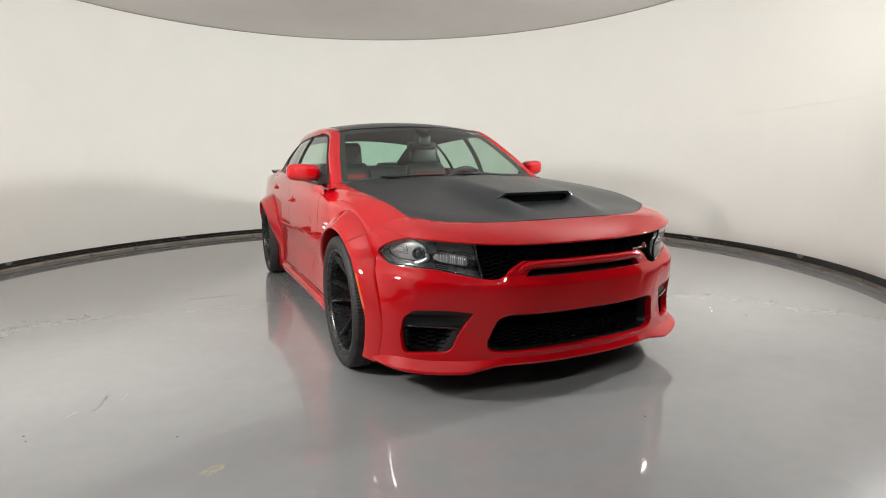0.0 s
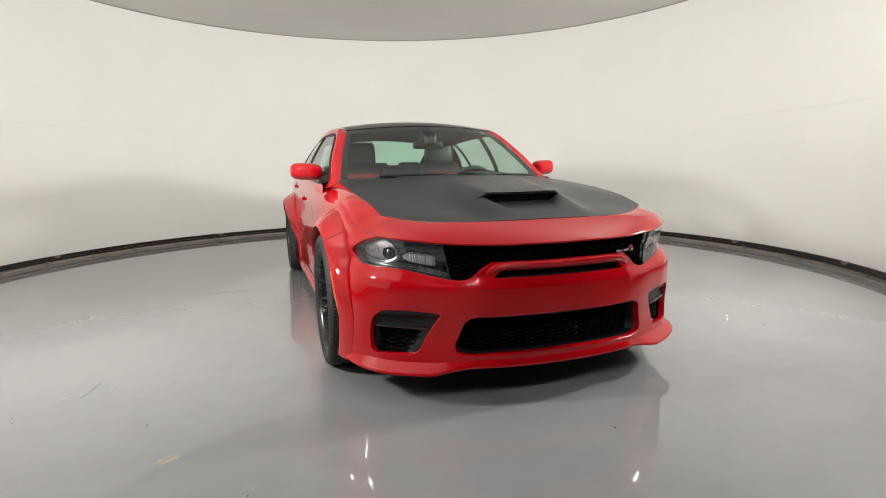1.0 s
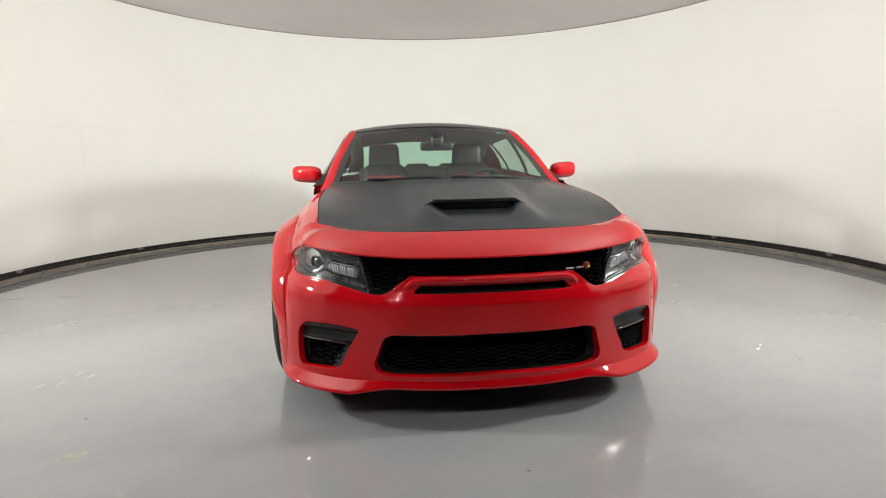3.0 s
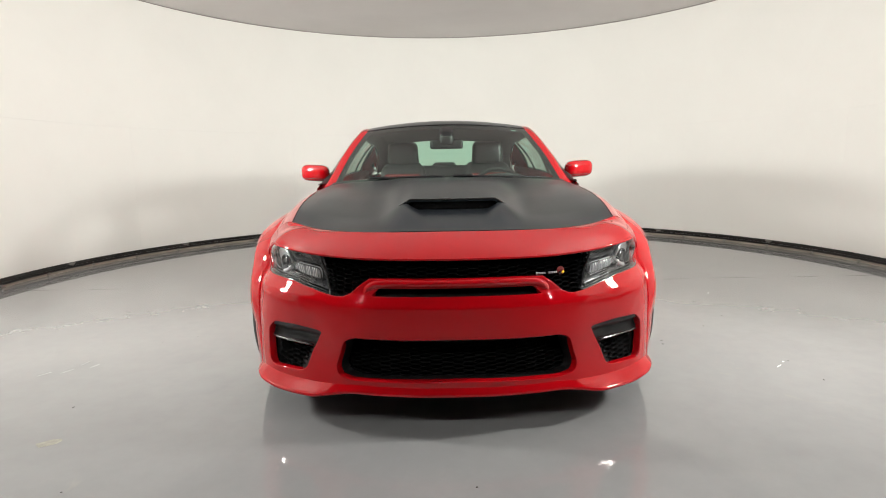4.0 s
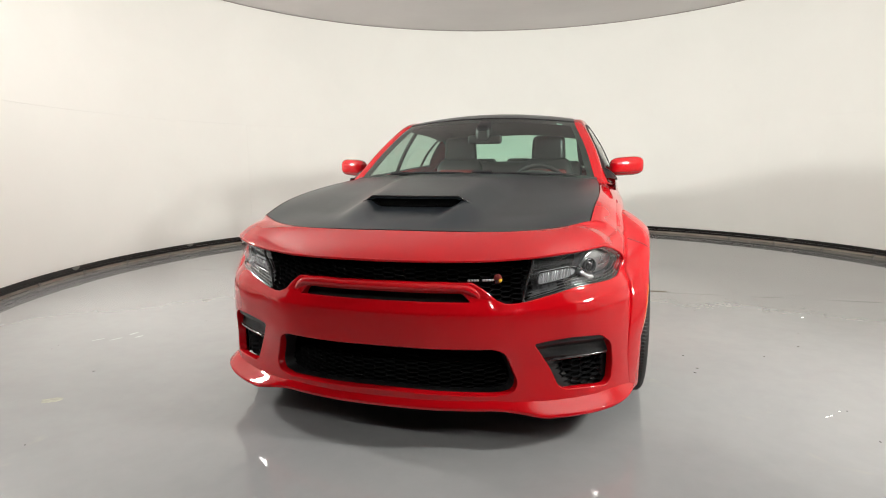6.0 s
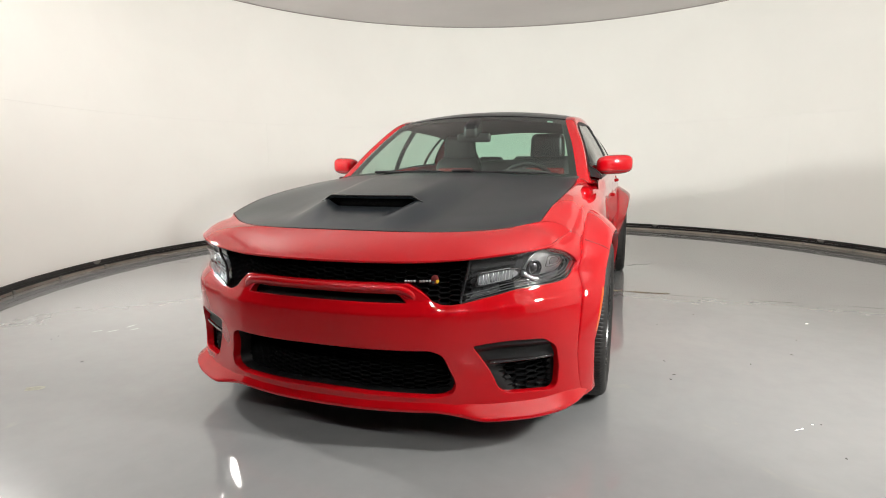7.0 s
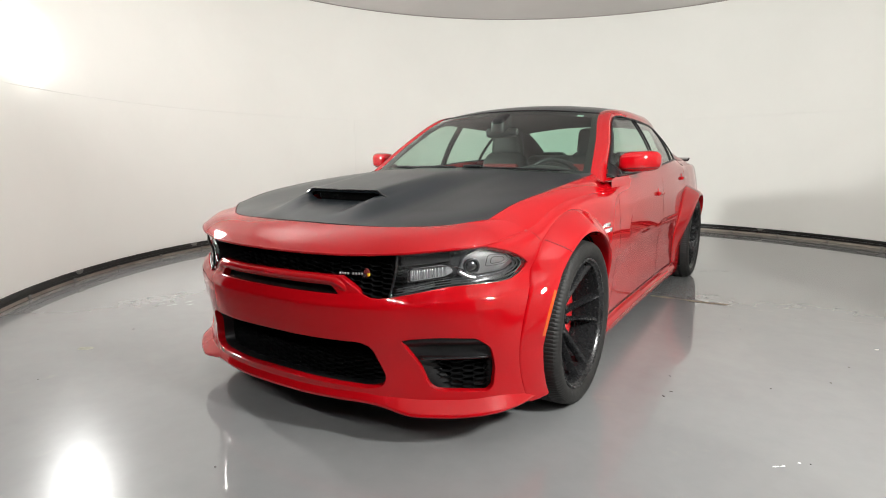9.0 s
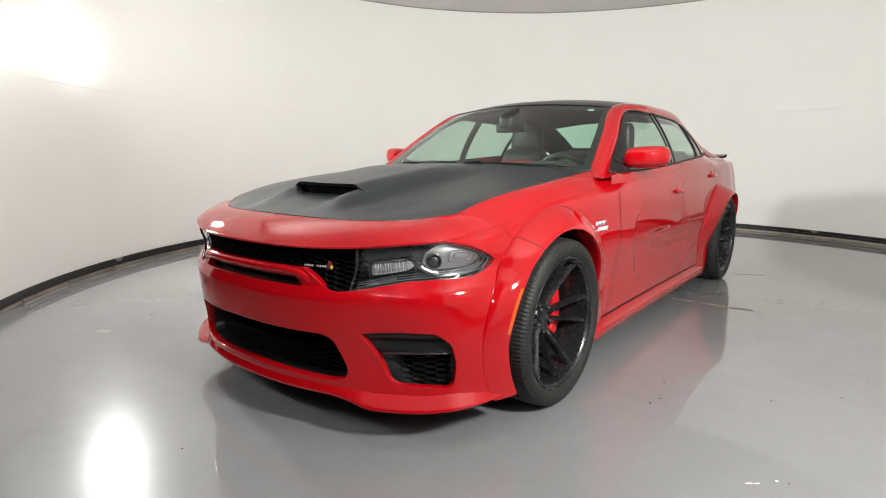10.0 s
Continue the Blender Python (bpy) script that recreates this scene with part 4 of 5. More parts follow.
        put("sail_panel", grid(pane(0.775, 0.765, 0.89, 0.89), lin(0, 1, 8), lin(0, 1, 10)), M_BLACK, "black mirror sail panel")
        put("belt_trim", tube([Vector((BELT_X(y) + 0.006, y, BELT_Z(y) + 0.003)) for y in lin(0.80, 2.62, 50)], 0.007, 6), M_BLACK, "black belt trim")
        put("window_trim", tube([PILLAR_OUT(t) + Vector((0.003, 0, -0.002)) for t in lin(0.07, 0.60, 60)], 0.005, 6), M_BLACK, "black window trim")

        # mirror
        def shell(a, b):
            ca, sa, cb, sb = math.cos(a), math.sin(a), math.cos(b), math.sin(b)
            f = lambda c, e: math.copysign(abs(c) ** e, c)
            x, y, z = f(cb, 0.55) * f(ca, 0.6), f(cb, 0.9) * f(sa, 0.8), f(sb, 0.62)
            if y > 0.45:
                y = 0.45
            return Vector((0.918 + 0.104 * x, 1.015 + 0.085 * y + 0.045 * x, 1.040 + 0.058 * z + 0.006 * x))
        mc = (0.918, 1.0, 1.040)
        m = put("door_mirror", grid(shell, lin(0, 2 * math.pi, 48), lin(-math.pi / 2, math.pi / 2, 24)), M_RED, "red door mirror", centre=mc)
        line = [shell(a, -0.52) + (shell(a, -0.52) - Vector(mc)).normalized() * 0.0005 for a in lin(math.pi * 1.0, math.pi * 2.0, 24)]
        put("mirror_joint", tube(line, 0.0016, 5), M_BLACK, parent=m)
        put("mirror_glass", grid(lambda u, v: Vector((0.918 + 0.080 * u, 1.0545 + 0.045 * u, 1.040 + 0.042 * v)), lin(-1, 1, 6), lin(-1, 1, 6)), M_MIRROR, "mirror glass", parent=m)
        put("mirror_arm", rounded_box((0.10, 0.055, 0.028), 0.011, 3, (0.838, 0.985, 1.002)), M_BLACK, "black mirror arm", parent=m)

        # door handles
        for y in (1.80, 2.76):
            z = 0.825 + 0.075 * (y - 1.80) / 0.96
            c = skin(SY(y), z)
            hb = rounded_box((0.024, 0.165, 0.027), 0.010, 3, (c.x + 0.009, y, z))
            put("door_handle", hb, M_RED, "red door handle")
            bm = bmesh.new()
            bmesh.ops.create_uvsphere(bm, u_segments=20, v_segments=12, radius=1.0, matrix=Matrix.Translation((c.x - 0.008, y - 0.02, z)) @ Matrix.Diagonal((0.012, 0.055, 0.04, 1)))
            put("handle_cup", bm, M_RED)


def build_interior(car):
    # cabin tub and dash
    # plain dark boxes, added to stop light passing through the hollow body
    part("underbody", rounded_box((1.40, 4.4, 0.30), 0.04, 2, (0, 1.6, 0.36)), M_DARK, car, "black underbody")
    part("engine_bay", rounded_box((1.30, 1.15, 0.22), 0.03, 2, (0, -0.06, 0.62)), M_DARK, car)
    part("cabin_floor", rounded_box((1.40, 2.2, 0.10), 0.02, 1, (0, 1.9, 0.48)), M_TRIM, car)
    def dash(u, v):
        y = 0.60 + 0.42 * v
        z = 0.955 + 0.025 * math.sin(math.pi * min(1, v * 1.1)) - 0.10 * max(0, v - 0.75) ** 1.0 * 4 * 0.5
        if u > 0:
            z += 0.052 * math.exp(-((u - 0.5) / 0.30) ** 2) * smooth(0.35, 0.8, v)
        return Vector((u * 0.74, y - 0.05 * (1 - u * u) * (1 - v), z))
    bm = face_out(grid(dash, lin(-1, 1, 40), lin(0, 1, 16)), (0, 0.8, 0.5))
    part("dashboard", bm, M_TRIM, car, "dark soft dashboard")
    part("dash_front", rounded_box((1.42, 0.10, 0.42), 0.03, 2, (0, 1.0, 0.70)), M_TRIM, car)
    ring = [Vector((0.365 + 0.185 * math.cos(a), 1.16 - 0.06 * math.sin(a), 0.875 + 0.175 * math.sin(a))) for a in lin(0, 2 * math.pi, 40)[:-1]]
    w = part("steering_wheel", tube(ring, 0.016, 8, closed=True), M_LEATHER, car, "black leather steering wheel")
    part("hub", rounded_box((0.16, 0.06, 0.12), 0.025, 3, (0.365, 1.14, 0.91)), M_LEATHER, w)
    for dx in (-1, 1):
        part("spoke", tube([(0.365 + dx * 0.07, 1.15, 0.91), (0.365 + dx * 0.175, 1.16, 0.915)], 0.014, 6), M_LEATHER, w)
    # rear-view mirror and its sensor pod
    rv = part("rear_view_mirror", rounded_box((0.235, 0.035, 0.062), 0.018, 4, (0.0, 1.12, 1.224)), M_BLACK, car, "black rear-view mirror")
    part("mirror_face", rounded_box((0.215, 0.004, 0.048), 0.0015, 1, (0.0, 1.139, 1.224)), M_MIRROR, rv)
    part("sensor_pod", rounded_box((0.10, 0.14, 0.095), 0.025, 3, (0.0, 1.10, 1.285), shape=lambda v: Vector((v.x * (1 - 1.2 * v.z), v.y, v.z + 0.4 * v.y))), M_BLACK, rv)

    def seat(x, y, name, rear=False):
        st = part(name, rounded_box((0.52, 0.52, 0.16), 0.06, 4, (x, y - 0.22, 0.62)), M_LEATHER, car, "black leather bucket seat with red inserts")
        lean = 0.30
        def bend(v):
            k = (v.z + 0.31) / 0.62
            taper = 1 - 0.28 * smooth(0.55, 1.0, k)
            return Vector((v.x * taper, v.y * (1 - 0.35 * k) + lean * (v.z + 0.3), v.z))
        part("backrest", rounded_box((0.50, 0.16, 0.62), 0.07, 5, (x, y, 0.80), shape=bend), M_LEATHER, st)
        part("insert", rounded_box((0.28, 0.06, 0.40), 0.03, 3, (x, y - 0.055, 0.80), shape=bend), M_REDCLOTH, st, "red seat insert")
        part("shoulder_band", rounded_box((0.30, 0.05, 0.07), 0.02, 3, (x, y + 0.070, 0.985)), M_REDCLOTH, st, "red shoulder panel")
        hr = rounded_box((0.275, 0.11, 0.205), 0.045, 5, (x, y + 0.205, 1.185), shape=lambda v: Vector((v.x * (1 - 0.35 * (v.z + 0.1)), v.y, v.z)))
        h = part("headrest", hr, M_LEATHER, st, "black leather headrest")
        for dx in (-0.055, 0.055):
            part("post", tube([(x + dx, y + 0.17, 1.03), (x + dx, y + 0.195, 1.10)], 0.006, 6), M_CHROME, h)
    seat(0.365, 1.78, "driver_seat")
    seat(-0.365, 1.78, "passenger_seat")
    part("rear_bench", rounded_box((1.24, 0.50, 0.18), 0.06, 3, (0, 2.62, 0.62)), M_LEATHER, car, "black rear bench")
    part("rear_backrest", rounded_box((1.22, 0.16, 0.50), 0.06, 4, (0, 2.92, 0.84), shape=lambda v: Vector((v.x, v.y + 0.3 * v.z, v.z))), M_LEATHER, car)
    for x in (-0.36, 0.0, 0.36):
        part("rear_headrest", rounded_box((0.25, 0.10, 0.13), 0.04, 4, (x, 3.02, 1.055)), M_LEATHER, car)
    part("parcel_shelf", rounded_box((1.16, 0.44, 0.03), 0.012, 2, (0, 3.24, 0.995)), M_TRIM, car)
    # wipers and cowl
    part("cowl", grid(lambda u, v: Vector((u * 0.72, 0.555 + 0.10 * u * u + 0.06 * v, 0.972 - 0.018 * u * u + 0.006 * v)), lin(-1, 1, 30), lin(0, 1, 3)), M_BLACK, car, "black windscreen cowl")
    for x0, x1, bend in ((0.06, 0.62, -0.004), (-0.50, -0.02, 0.004)):
        path = [screen_at(x / 0.72, 0.022 + bend * math.sin(math.pi * i / 12)) + Vector((0, -0.008, 0.010)) for i, x in enumerate(lin(x0, x1, 12))]
        wp = part("wiper", tube(path, [0.004] + [0.006] * 11 + [0.004], 6), M_BLACK, car, "black wiper")
        c = path[0 if x0 > 0 else 1]
        part("wiper_arm", rounded_box((0.12, 0.03, 0.016), 0.006, 2, (c.x + 0.03, c.y - 0.004, c.z + 0.004)), M_BLACK, wp)


# ---- the car: wheels ----
def wheel(car, yc, side):
    x = 0.8275
    hub = new("wheel")
    hub.parent = car
    tagged(hub, "satin black twin-spoke wheel with a wide tyre")
    hub.matrix_local = Matrix.Translation((side * x, yc, WHEEL_Z)) @ (Matrix() if side > 0 else pose(0, 0, 0, 0, 0, 180))
    # tyre with cut shoulders
    prof = [(0.118, 0.280), (0.132, 0.284), (0.147, 0.299), (0.1525, 0.315), (0.150, 0.332), (0.142, 0.346), (0.132, 0.354), (0.100, 0.3590), (0.080, 0.3600), (0.078, 0.353), (0.068, 0.353), (0.066, 0.3603),
            (0.025, 0.3608), (0.023, 0.353), (0.013, 0.353), (0.011, 0.3610)]
    prof = prof + [(-a, r) for a, r in reversed(prof)]
    bm = bmesh.new()
    n = 540
    rings = []
    for k in range(n):
        a = 2 * math.pi * k / n
        cut = 0.0025 if k % 4 == 0 else 0.0
        ring = []
        for ax, r in prof:
            shoulder = smooth(0.085, 0.10, abs(ax)) if r > 0.335 else 0.0
            skew = 0.018 * (abs(ax) - 0.1)
            ring.append(bm.verts.new((ax, (r - cut * shoulder) * math.cos(a + skew * 6), (r - cut * shoulder) * math.sin(a + skew * 6))))
        rings.append(ring)
    for k in range(n):
        p, q = rings[k], rings[(k + 1) % n]
        for i in range(len(prof) - 1):
            bm.faces.new((p[i], q[i], q[i + 1], p[i + 1]))
    bmesh.ops.recalc_face_normals(bm, faces=bm.faces[:])
    part("tyre", bm, M_TYRE, hub, "wide low-profile tyre", angle=28)
    rim = [(0.128, 0.280), (0.138, 0.285), (0.141, 0.281), (0.138, 0.275), (0.126, 0.271), (0.122, 0.266), (0.09, 0.262), (0.02, 0.254), (-0.10, 0.250), (-0.135, 0.270), (-0.138, 0.284)]
    bm = revolve(rim, 96)
    bmesh.ops.recalc_face_normals(bm, faces=bm.faces[:])
    part("rim", bm, M_RIM, hub, "satin black rim", angle=40)
    bm = revolve([(-0.03, 0.0), (-0.03, 0.195), (-0.048, 0.195), (-0.048, 0.0)], 64)
    bmesh.ops.recalc_face_normals(bm, faces=bm.faces[:])
    part("brake_disc", bm, M_DISC, hub, "steel brake disc", angle=40)
    def cal(v):
        a = v.y / 0.20
        r = 0.185 + v.z
        return Vector((v.x, r * math.sin(a), r * math.cos(a)))
    box = rounded_box((0.085, 0.25, 0.066), 0.015, 3)
    bmesh.ops.subdivide_edges(box, edges=[e for e in box.edges if abs((e.verts[0].co - e.verts[1].co).y) > 0.1], cuts=10)
    for v in box.verts:
        v.co = cal(v.co)
    bmesh.ops.rotate(box, verts=box.verts[:], cent=(0, 0, 0), matrix=Matrix.Rotation(radians(-90 if side > 0 else 90), 3, "X"))
    for v in box.verts:
        v.co.x -= 0.030
    part("caliper", box, M_CALIPER, hub, "red brake caliper", angle=40)
    # five pairs of spokes
    for k in range(5):
        for sgn in (1, -1):
            bm = bmesh.new()
            rings = []
            for t in lin(0, 1, 9):
                r = 0.040 + (0.268 - 0.040) * t
                lat = sgn * (0.012 + 0.046 * t ** 1.1)
                wd = 0.0098 + 0.0028 * math.cos(2 * math.pi * t)
                xf = 0.034 + 0.090 * t ** 1.25
                xb = xf - 0.045 + 0.012 * t
                tilt = 0.006 * sgn
                sec = [(xb, -wd * 1.3), (xf - 0.016 - tilt, -wd * 1.1), (xf - tilt, -wd * 0.35), (xf, wd * 0.35), (xf - 0.016, wd * 1.1), (xb, wd * 1.3)]
                rings.append([bm.verts.new((a, lat + b, r)) for a, b in sec])
            for p, q in zip(rings[:-1], rings[1:]):
                for i in range(6):
                    bm.faces.new((p[i], p[(i + 1) % 6], q[(i + 1) % 6], q[i]))
            bm.faces.new(rings[0])
            bm.faces.new(rings[-1][::-1])
            bmesh.ops.recalc_face_normals(bm, faces=bm.faces[:])
            bmesh.ops.rotate(bm, verts=bm.verts[:], cent=(0, 0, 0), matrix=Matrix.Rotation(radians(72 * k - 18 * side), 3, "X"))
            part("spoke", bm, M_RIM, hub, angle=35)
    bm = revolve([(-0.02, 0.074), (0.024, 0.072), (0.034, 0.062), (0.036, 0.036), (0.032, 0.030), (0.030, 0.0)], 40)
    bmesh.ops.recalc_face_normals(bm, faces=bm.faces[:])
    cap = part("hub_cap", bm, M_RIM, hub, angle=40)
    for k in range(5):
        a = radians(72 * k + 50)
        nut = revolve([(0.020, 0.0125), (0.046, 0.0115), (0.050, 0.007), (0.050, 0.0)], 6, at=(0, 0.056 * math.cos(a), 0.056 * math.sin(a)))
        bmesh.ops.recalc_face_normals(nut, faces=nut.faces[:])
        part("wheel_nut", nut, M_GLOSS, cap, smooth=False)
    bm = revolve([(-0.15, 0.05), (-0.15, 0.24), (-0.16, 0.24), (-0.16, 0.05)], 40)
    part("dust_shield", bm, M_DARK, hub)
    return hub


def wheel_house(car, yc, side):
    def well(a, t):
        return Vector((side * (0.50 + 0.47 * t - 0.02), yc + 0.402 * math.cos(a), WHEEL_Z + 0.402 * math.sin(a)))
    part("wheel_liner", grid(well, lin(radians(-30), radians(210), 40), lin(0, 0.94, 4)), M_DARK, car, "black wheel arch liner")
    part("liner_wall", grid(lambda r, a: Vector((side * 0.49, yc + r * math.cos(a), WHEEL_Z + r * math.sin(a))), lin(0.02, 0.42, 4), lin(radians(-30), radians(210), 30)), M_DARK, car)


# ---- the car: face ----
def honeycomb(fn, s0, s1, z0, z1, px, pz, bar, depth, keep):
    """Wide hexagon cells, each a thin frame with walls running back; fn(s, z, inside)."""
    bm = bmesh.new()
    nc = int((s1 - s0) / px) + 1
    nr = int((z1 - z0) / pz) + 1
    shape = [(-0.5, 0.0), (-0.27, 0.5), (0.27, 0.5), (0.5, 0.0), (0.27, -0.5), (-0.27, -0.5)]
    for i in range(nc + 1):
        for j in range(nr + 1):
            cs, cz = s0 + i * px, z0 + (j + (0.5 if i % 2 else 0.0)) * pz
            if not keep(cs, cz):
                continue
            wx, wz = px * 1.30, pz
            o = [(cs + a * wx, cz + b * wz) for a, b in shape]
            kx, kz = (wx - 2.2 * bar) / wx, (wz - 2 * bar) / wz
            q = [(cs + a * wx * kx, cz + b * wz * kz) for a, b in shape]
            A = [bm.verts.new(fn(s, z, 0.004)) for s, z in o]
            B = [bm.verts.new(fn(s, z, 0.0)) for s, z in [((a[0] + b[0]) / 2, (a[1] + b[1]) / 2) for a, b in zip(o, q)]]
            C = [bm.verts.new(fn(s, z, 0.005)) for s, z in q]
            D = [bm.verts.new(fn(s, z, depth)) for s, z in q]
            for k in range(6):
                l = (k + 1) % 6
                bm.faces.new((A[k], A[l], B[l], B[k]))
                bm.faces.new((B[k], B[l], C[l], C[k]))
                bm.faces.new((C[k], C[l], D[l], D[k]))
    bmesh.ops.recalc_face_normals(bm, faces=bm.faces[:])
    return bm


LENS = to_s([(0.508, 0.562), (0.60, 0.580), (0.69, 0.600), (0.76, 0.606)]) + LAMP_TIP + to_s([(0.76, 0.744), (0.67, 0.733), (0.60, 0.725), (0.54, 0.720), (0.532, 0.66)])


def lamp_s(x):
    """Plan length inside the lamp, whose outer half wraps round the corner."""
    a = S(0.66)
    return S(x) if x < 0.66 else a + (S(x) - a) * (1.100 - a) / (S(0.858) - a)


def build_face(car):
    inner = (0, 0.5, 0.6)
    # upper grille
    g = part("grille", honeycomb(lambda s, z, i: skin(s, z, 0.034 + i), -S(0.56) + 0.004, S(0.56), 0.548, 0.735, 0.0400, 0.0185, 0.0019, 0.022, lambda s, z: abs(s) < S(0.545) and z < CREST(abs(s)) - 0.008 and (abs(s) > S(0.36) or z > 0.622)), M_GRILLE, car, "gloss black honeycomb grille", angle=25)
    part("grille_back", grid(lambda s, z: skin(s, z, 0.070), lin(-S(0.58), S(0.58), 50), lin(0.52, 0.74, 6)), M_DARK, g)
    # lower grille
    g2 = part("lower_grille", honeycomb(lambda s, z, i: skin(s, z, 0.068 + i), -S(0.52), S(0.52), 0.190, 0.405, 0.0450, 0.0190, 0.0017, 0.022, lambda s, z: abs(s) < S(0.51)), M_GRILLE, car, "black honeycomb lower grille", angle=25)
    part("grille_back", grid(lambda s, z: skin(s, z, 0.120), lin(-S(0.55), S(0.55), 40), lin(0.19, 0.44, 6)), M_DARK, g2)
    part("mouth_brow", grid(lambda s, w: skin(s, 0.409 - 0.034 * w, 0.012 + 0.06 * w), lin(-S(0.455), S(0.455), 50), lin(0, 1, 4)), M_BLACK, g2)
    rim = resample(MOUTH, 0.012)
    funnel = [(1.0, 0.016), (0.992, 0.022), (0.985, 0.045), (0.965, 0.075)]
    part("mouth_frame", grid(lambda k, i: skin(rim[k % len(rim)][0] * funnel[i][0], 0.31 + (rim[k % len(rim)][1] - 0.31) * (2 * funnel[i][0] - 1), funnel[i][1]), list(range(len(rim) + 1)), [0, 1, 2, 3]), M_BLACK, g2, "satin black mouth surround")
    # slot behind the brow
    part("slot_back", grid(lambda s, w: skin(s, 0.615 - 0.06 * w, 0.040), lin(-S(0.36), S(0.36), 40), lin(0, 1, 3)), M_DARK, car)
    part("slot_shelf", face_out(grid(lambda s, w: skin(s, 0.5655 - 0.004 * w, 0.0 + 0.036 * w), lin(-S(0.335), S(0.335), 40), lin(0, 1, 4)), (0, -0.8, 0.3)), M_RED, car)
    # brow bar over the slot
    way = curve((0.0, 0.619, 0), (0.15, 0.619, 0), (0.27, 0.618, 0), (0.318, 0.612, 0), (0.346, 0.592, 0), (0.358, 0.566, 0), (0.362, 0.545, 0))

    def brow(t, w):
        q = way(abs(t))
        a = 2 * math.pi * w
        c = skin(S(q.x), q.y, 0.010 + 0.020 * smooth(0.78, 1.0, abs(t)))
        o = (skin(S(q.x), q.y, -0.02) - skin(S(q.x), q.y, 0.0)).normalized()
        d = way(min(abs(t) + 0.01, 1.0)) - way(max(abs(t) - 0.01, 0.0))
        d.normalize()
        x = 0.018 * math.sin(a)
        p = c + o * 0.023 * math.cos(a) + Vector((-d.y * x, 0, d.x * x))
        return p if t >= 0 else Vector((-p.x, p.y, p.z))
    part("brow", face_out(grid(brow, lin(-1, 1, 110), lin(0, 1, 16)), (0, -0.86, 0.617)), M_RED, car, "red brow over the slot")
    # splitter
    LIP_END = SY(-0.338)
    def lip(s, w):
        a = abs(s)
        wing = smooth(S(0.45), S(0.59), a)
        wide = 0.012 + 0.026 * wing
        h = 0.030 + 0.014 * wing
        prof = [(-0.10, h), (0.22, h * 0.74), (0.58, h * 0.46), (0.90, h * 0.20), (1.0, h * 0.10), (1.0, -0.002), (0.90, -0.007), (-2.0, -0.004)]
        i = min(int(w * 7), 6)
        f = w * 7 - i
        o = prof[i][0] * (1 - f) + prof[i + 1][0] * f
        dz = prof[i][1] * (1 - f) + prof[i + 1][1] * f
        end = 1 - 0.97 * smooth(S(0.80), LIP_END, a)
        p = skin(s, LIP_Z(a) + dz * (0.25 + 0.75 * end), -o * wide * end + 0.004 * (1 - end))
        return p
    part("splitter", face_out(grid(lip, lin(-LIP_END, LIP_END, 130), lin(0, 1, 28)), (0, -0.5, 0.16)), M_RED, car, "red front splitter", angle=38)
    part("underlip", grid(lambda s, w: skin(s, LIP_Z(abs(s)) - 0.004 + 0.02 * w, 0.012 + 0.30 * w), lin(-S(0.85), S(0.85), 60), lin(0, 1, 4)), M_DARK, car)

    for side in (1, -1):
        def put(name, bm, mat, label="", parent=car, centre=inner, **kw):
            if centre:
                face_out(bm, centre)
            return part(name, bm if side > 0 else flipped(bm), mat, parent, label, **kw)
        # headlamp
        lens = LENS
        lamp = put("headlamp", sheet(lambda s, z: skin(s, z, 0.055), lens, (), 0.02, 0.003, 0.01), M_HOUSING, "smoked headlamp with a light bar and projector")
        cover = put("lens", sheet(lambda s, z: skin(s, z, 0.006), lens, (), 0.02, 0.003, 0.006), M_LENS, "clear lens", parent=lamp)
        cover.visible_shadow = False
        def on(x, z, inside):
            return skin(lamp_s(x), z, inside)
        rim = [skin(s, z, 0.010) for s, z in resample(rounded(LENS, 0.008), 0.012)]
        put("bezel", tube(rim, 0.005, 6, closed=True), M_GLOSS, "black bezel", parent=lamp)
        low = [(0.525, 0.572), (0.60, 0.588), (0.69, 0.609), (0.76, 0.617), (0.805, 0.624), (0.836, 0.640), (0.847, 0.664), (0.836, 0.690)]
        path = curve(*[(x, z, 0) for x, z in low])
        for k, (lift, deep) in enumerate(((0.0, 0.014), (0.0075, 0.020), (0.0145, 0.027))):
            put("light_guide", tube([on(path(t).x - lift * smooth(0.6, 1, t), path(t).y + lift * (1 - smooth(0.7, 1, t)), deep) for t in lin(0, 1, 40)], 0.0018, 8), M_GUIDE, "pale light guide", parent=lamp)
        put("reflector", sheet(lambda s, z: skin(s, z, 0.046), [(lamp_s(x), z) for x, z in rounded([(0.708, 0.634), (0.815, 0.642), (0.842, 0.668), (0.818, 0.710), (0.752, 0.729), (0.718, 0.700)], 0.014)], (), 0.012, 0.003, 0.01), M_SILVER, "bright reflector", parent=lamp)
        for k in (1.0, 0.62):
            box = [(0.794 + (x - 0.794) * k, 0.684 + (z - 0.684) * k) for x, z in ((0.766, 0.664), (0.812, 0.668), (0.826, 0.682), (0.814, 0.702), (0.770, 0.705))]
            put("turn_frame", tube([on(x, z, 0.036) for x, z in resample(rounded(box, 0.008), 0.008)], 0.0015, 6, closed=True), M_GUIDE, parent=lamp)
        arm = curve((0.706, 0.652, 0), (0.716, 0.640, 0), (0.728, 0.630, 0), (0.745, 0.624, 0))
        put("arm", tube([on(arm(t).x, arm(t).y, 0.030) for t in lin(0, 1, 14)], [0.006] + [0.010] * 13 + [0.007], 8), M_SILVER, parent=lamp)
        def bar(x, z):
            return x + 0.018, z + 0.014
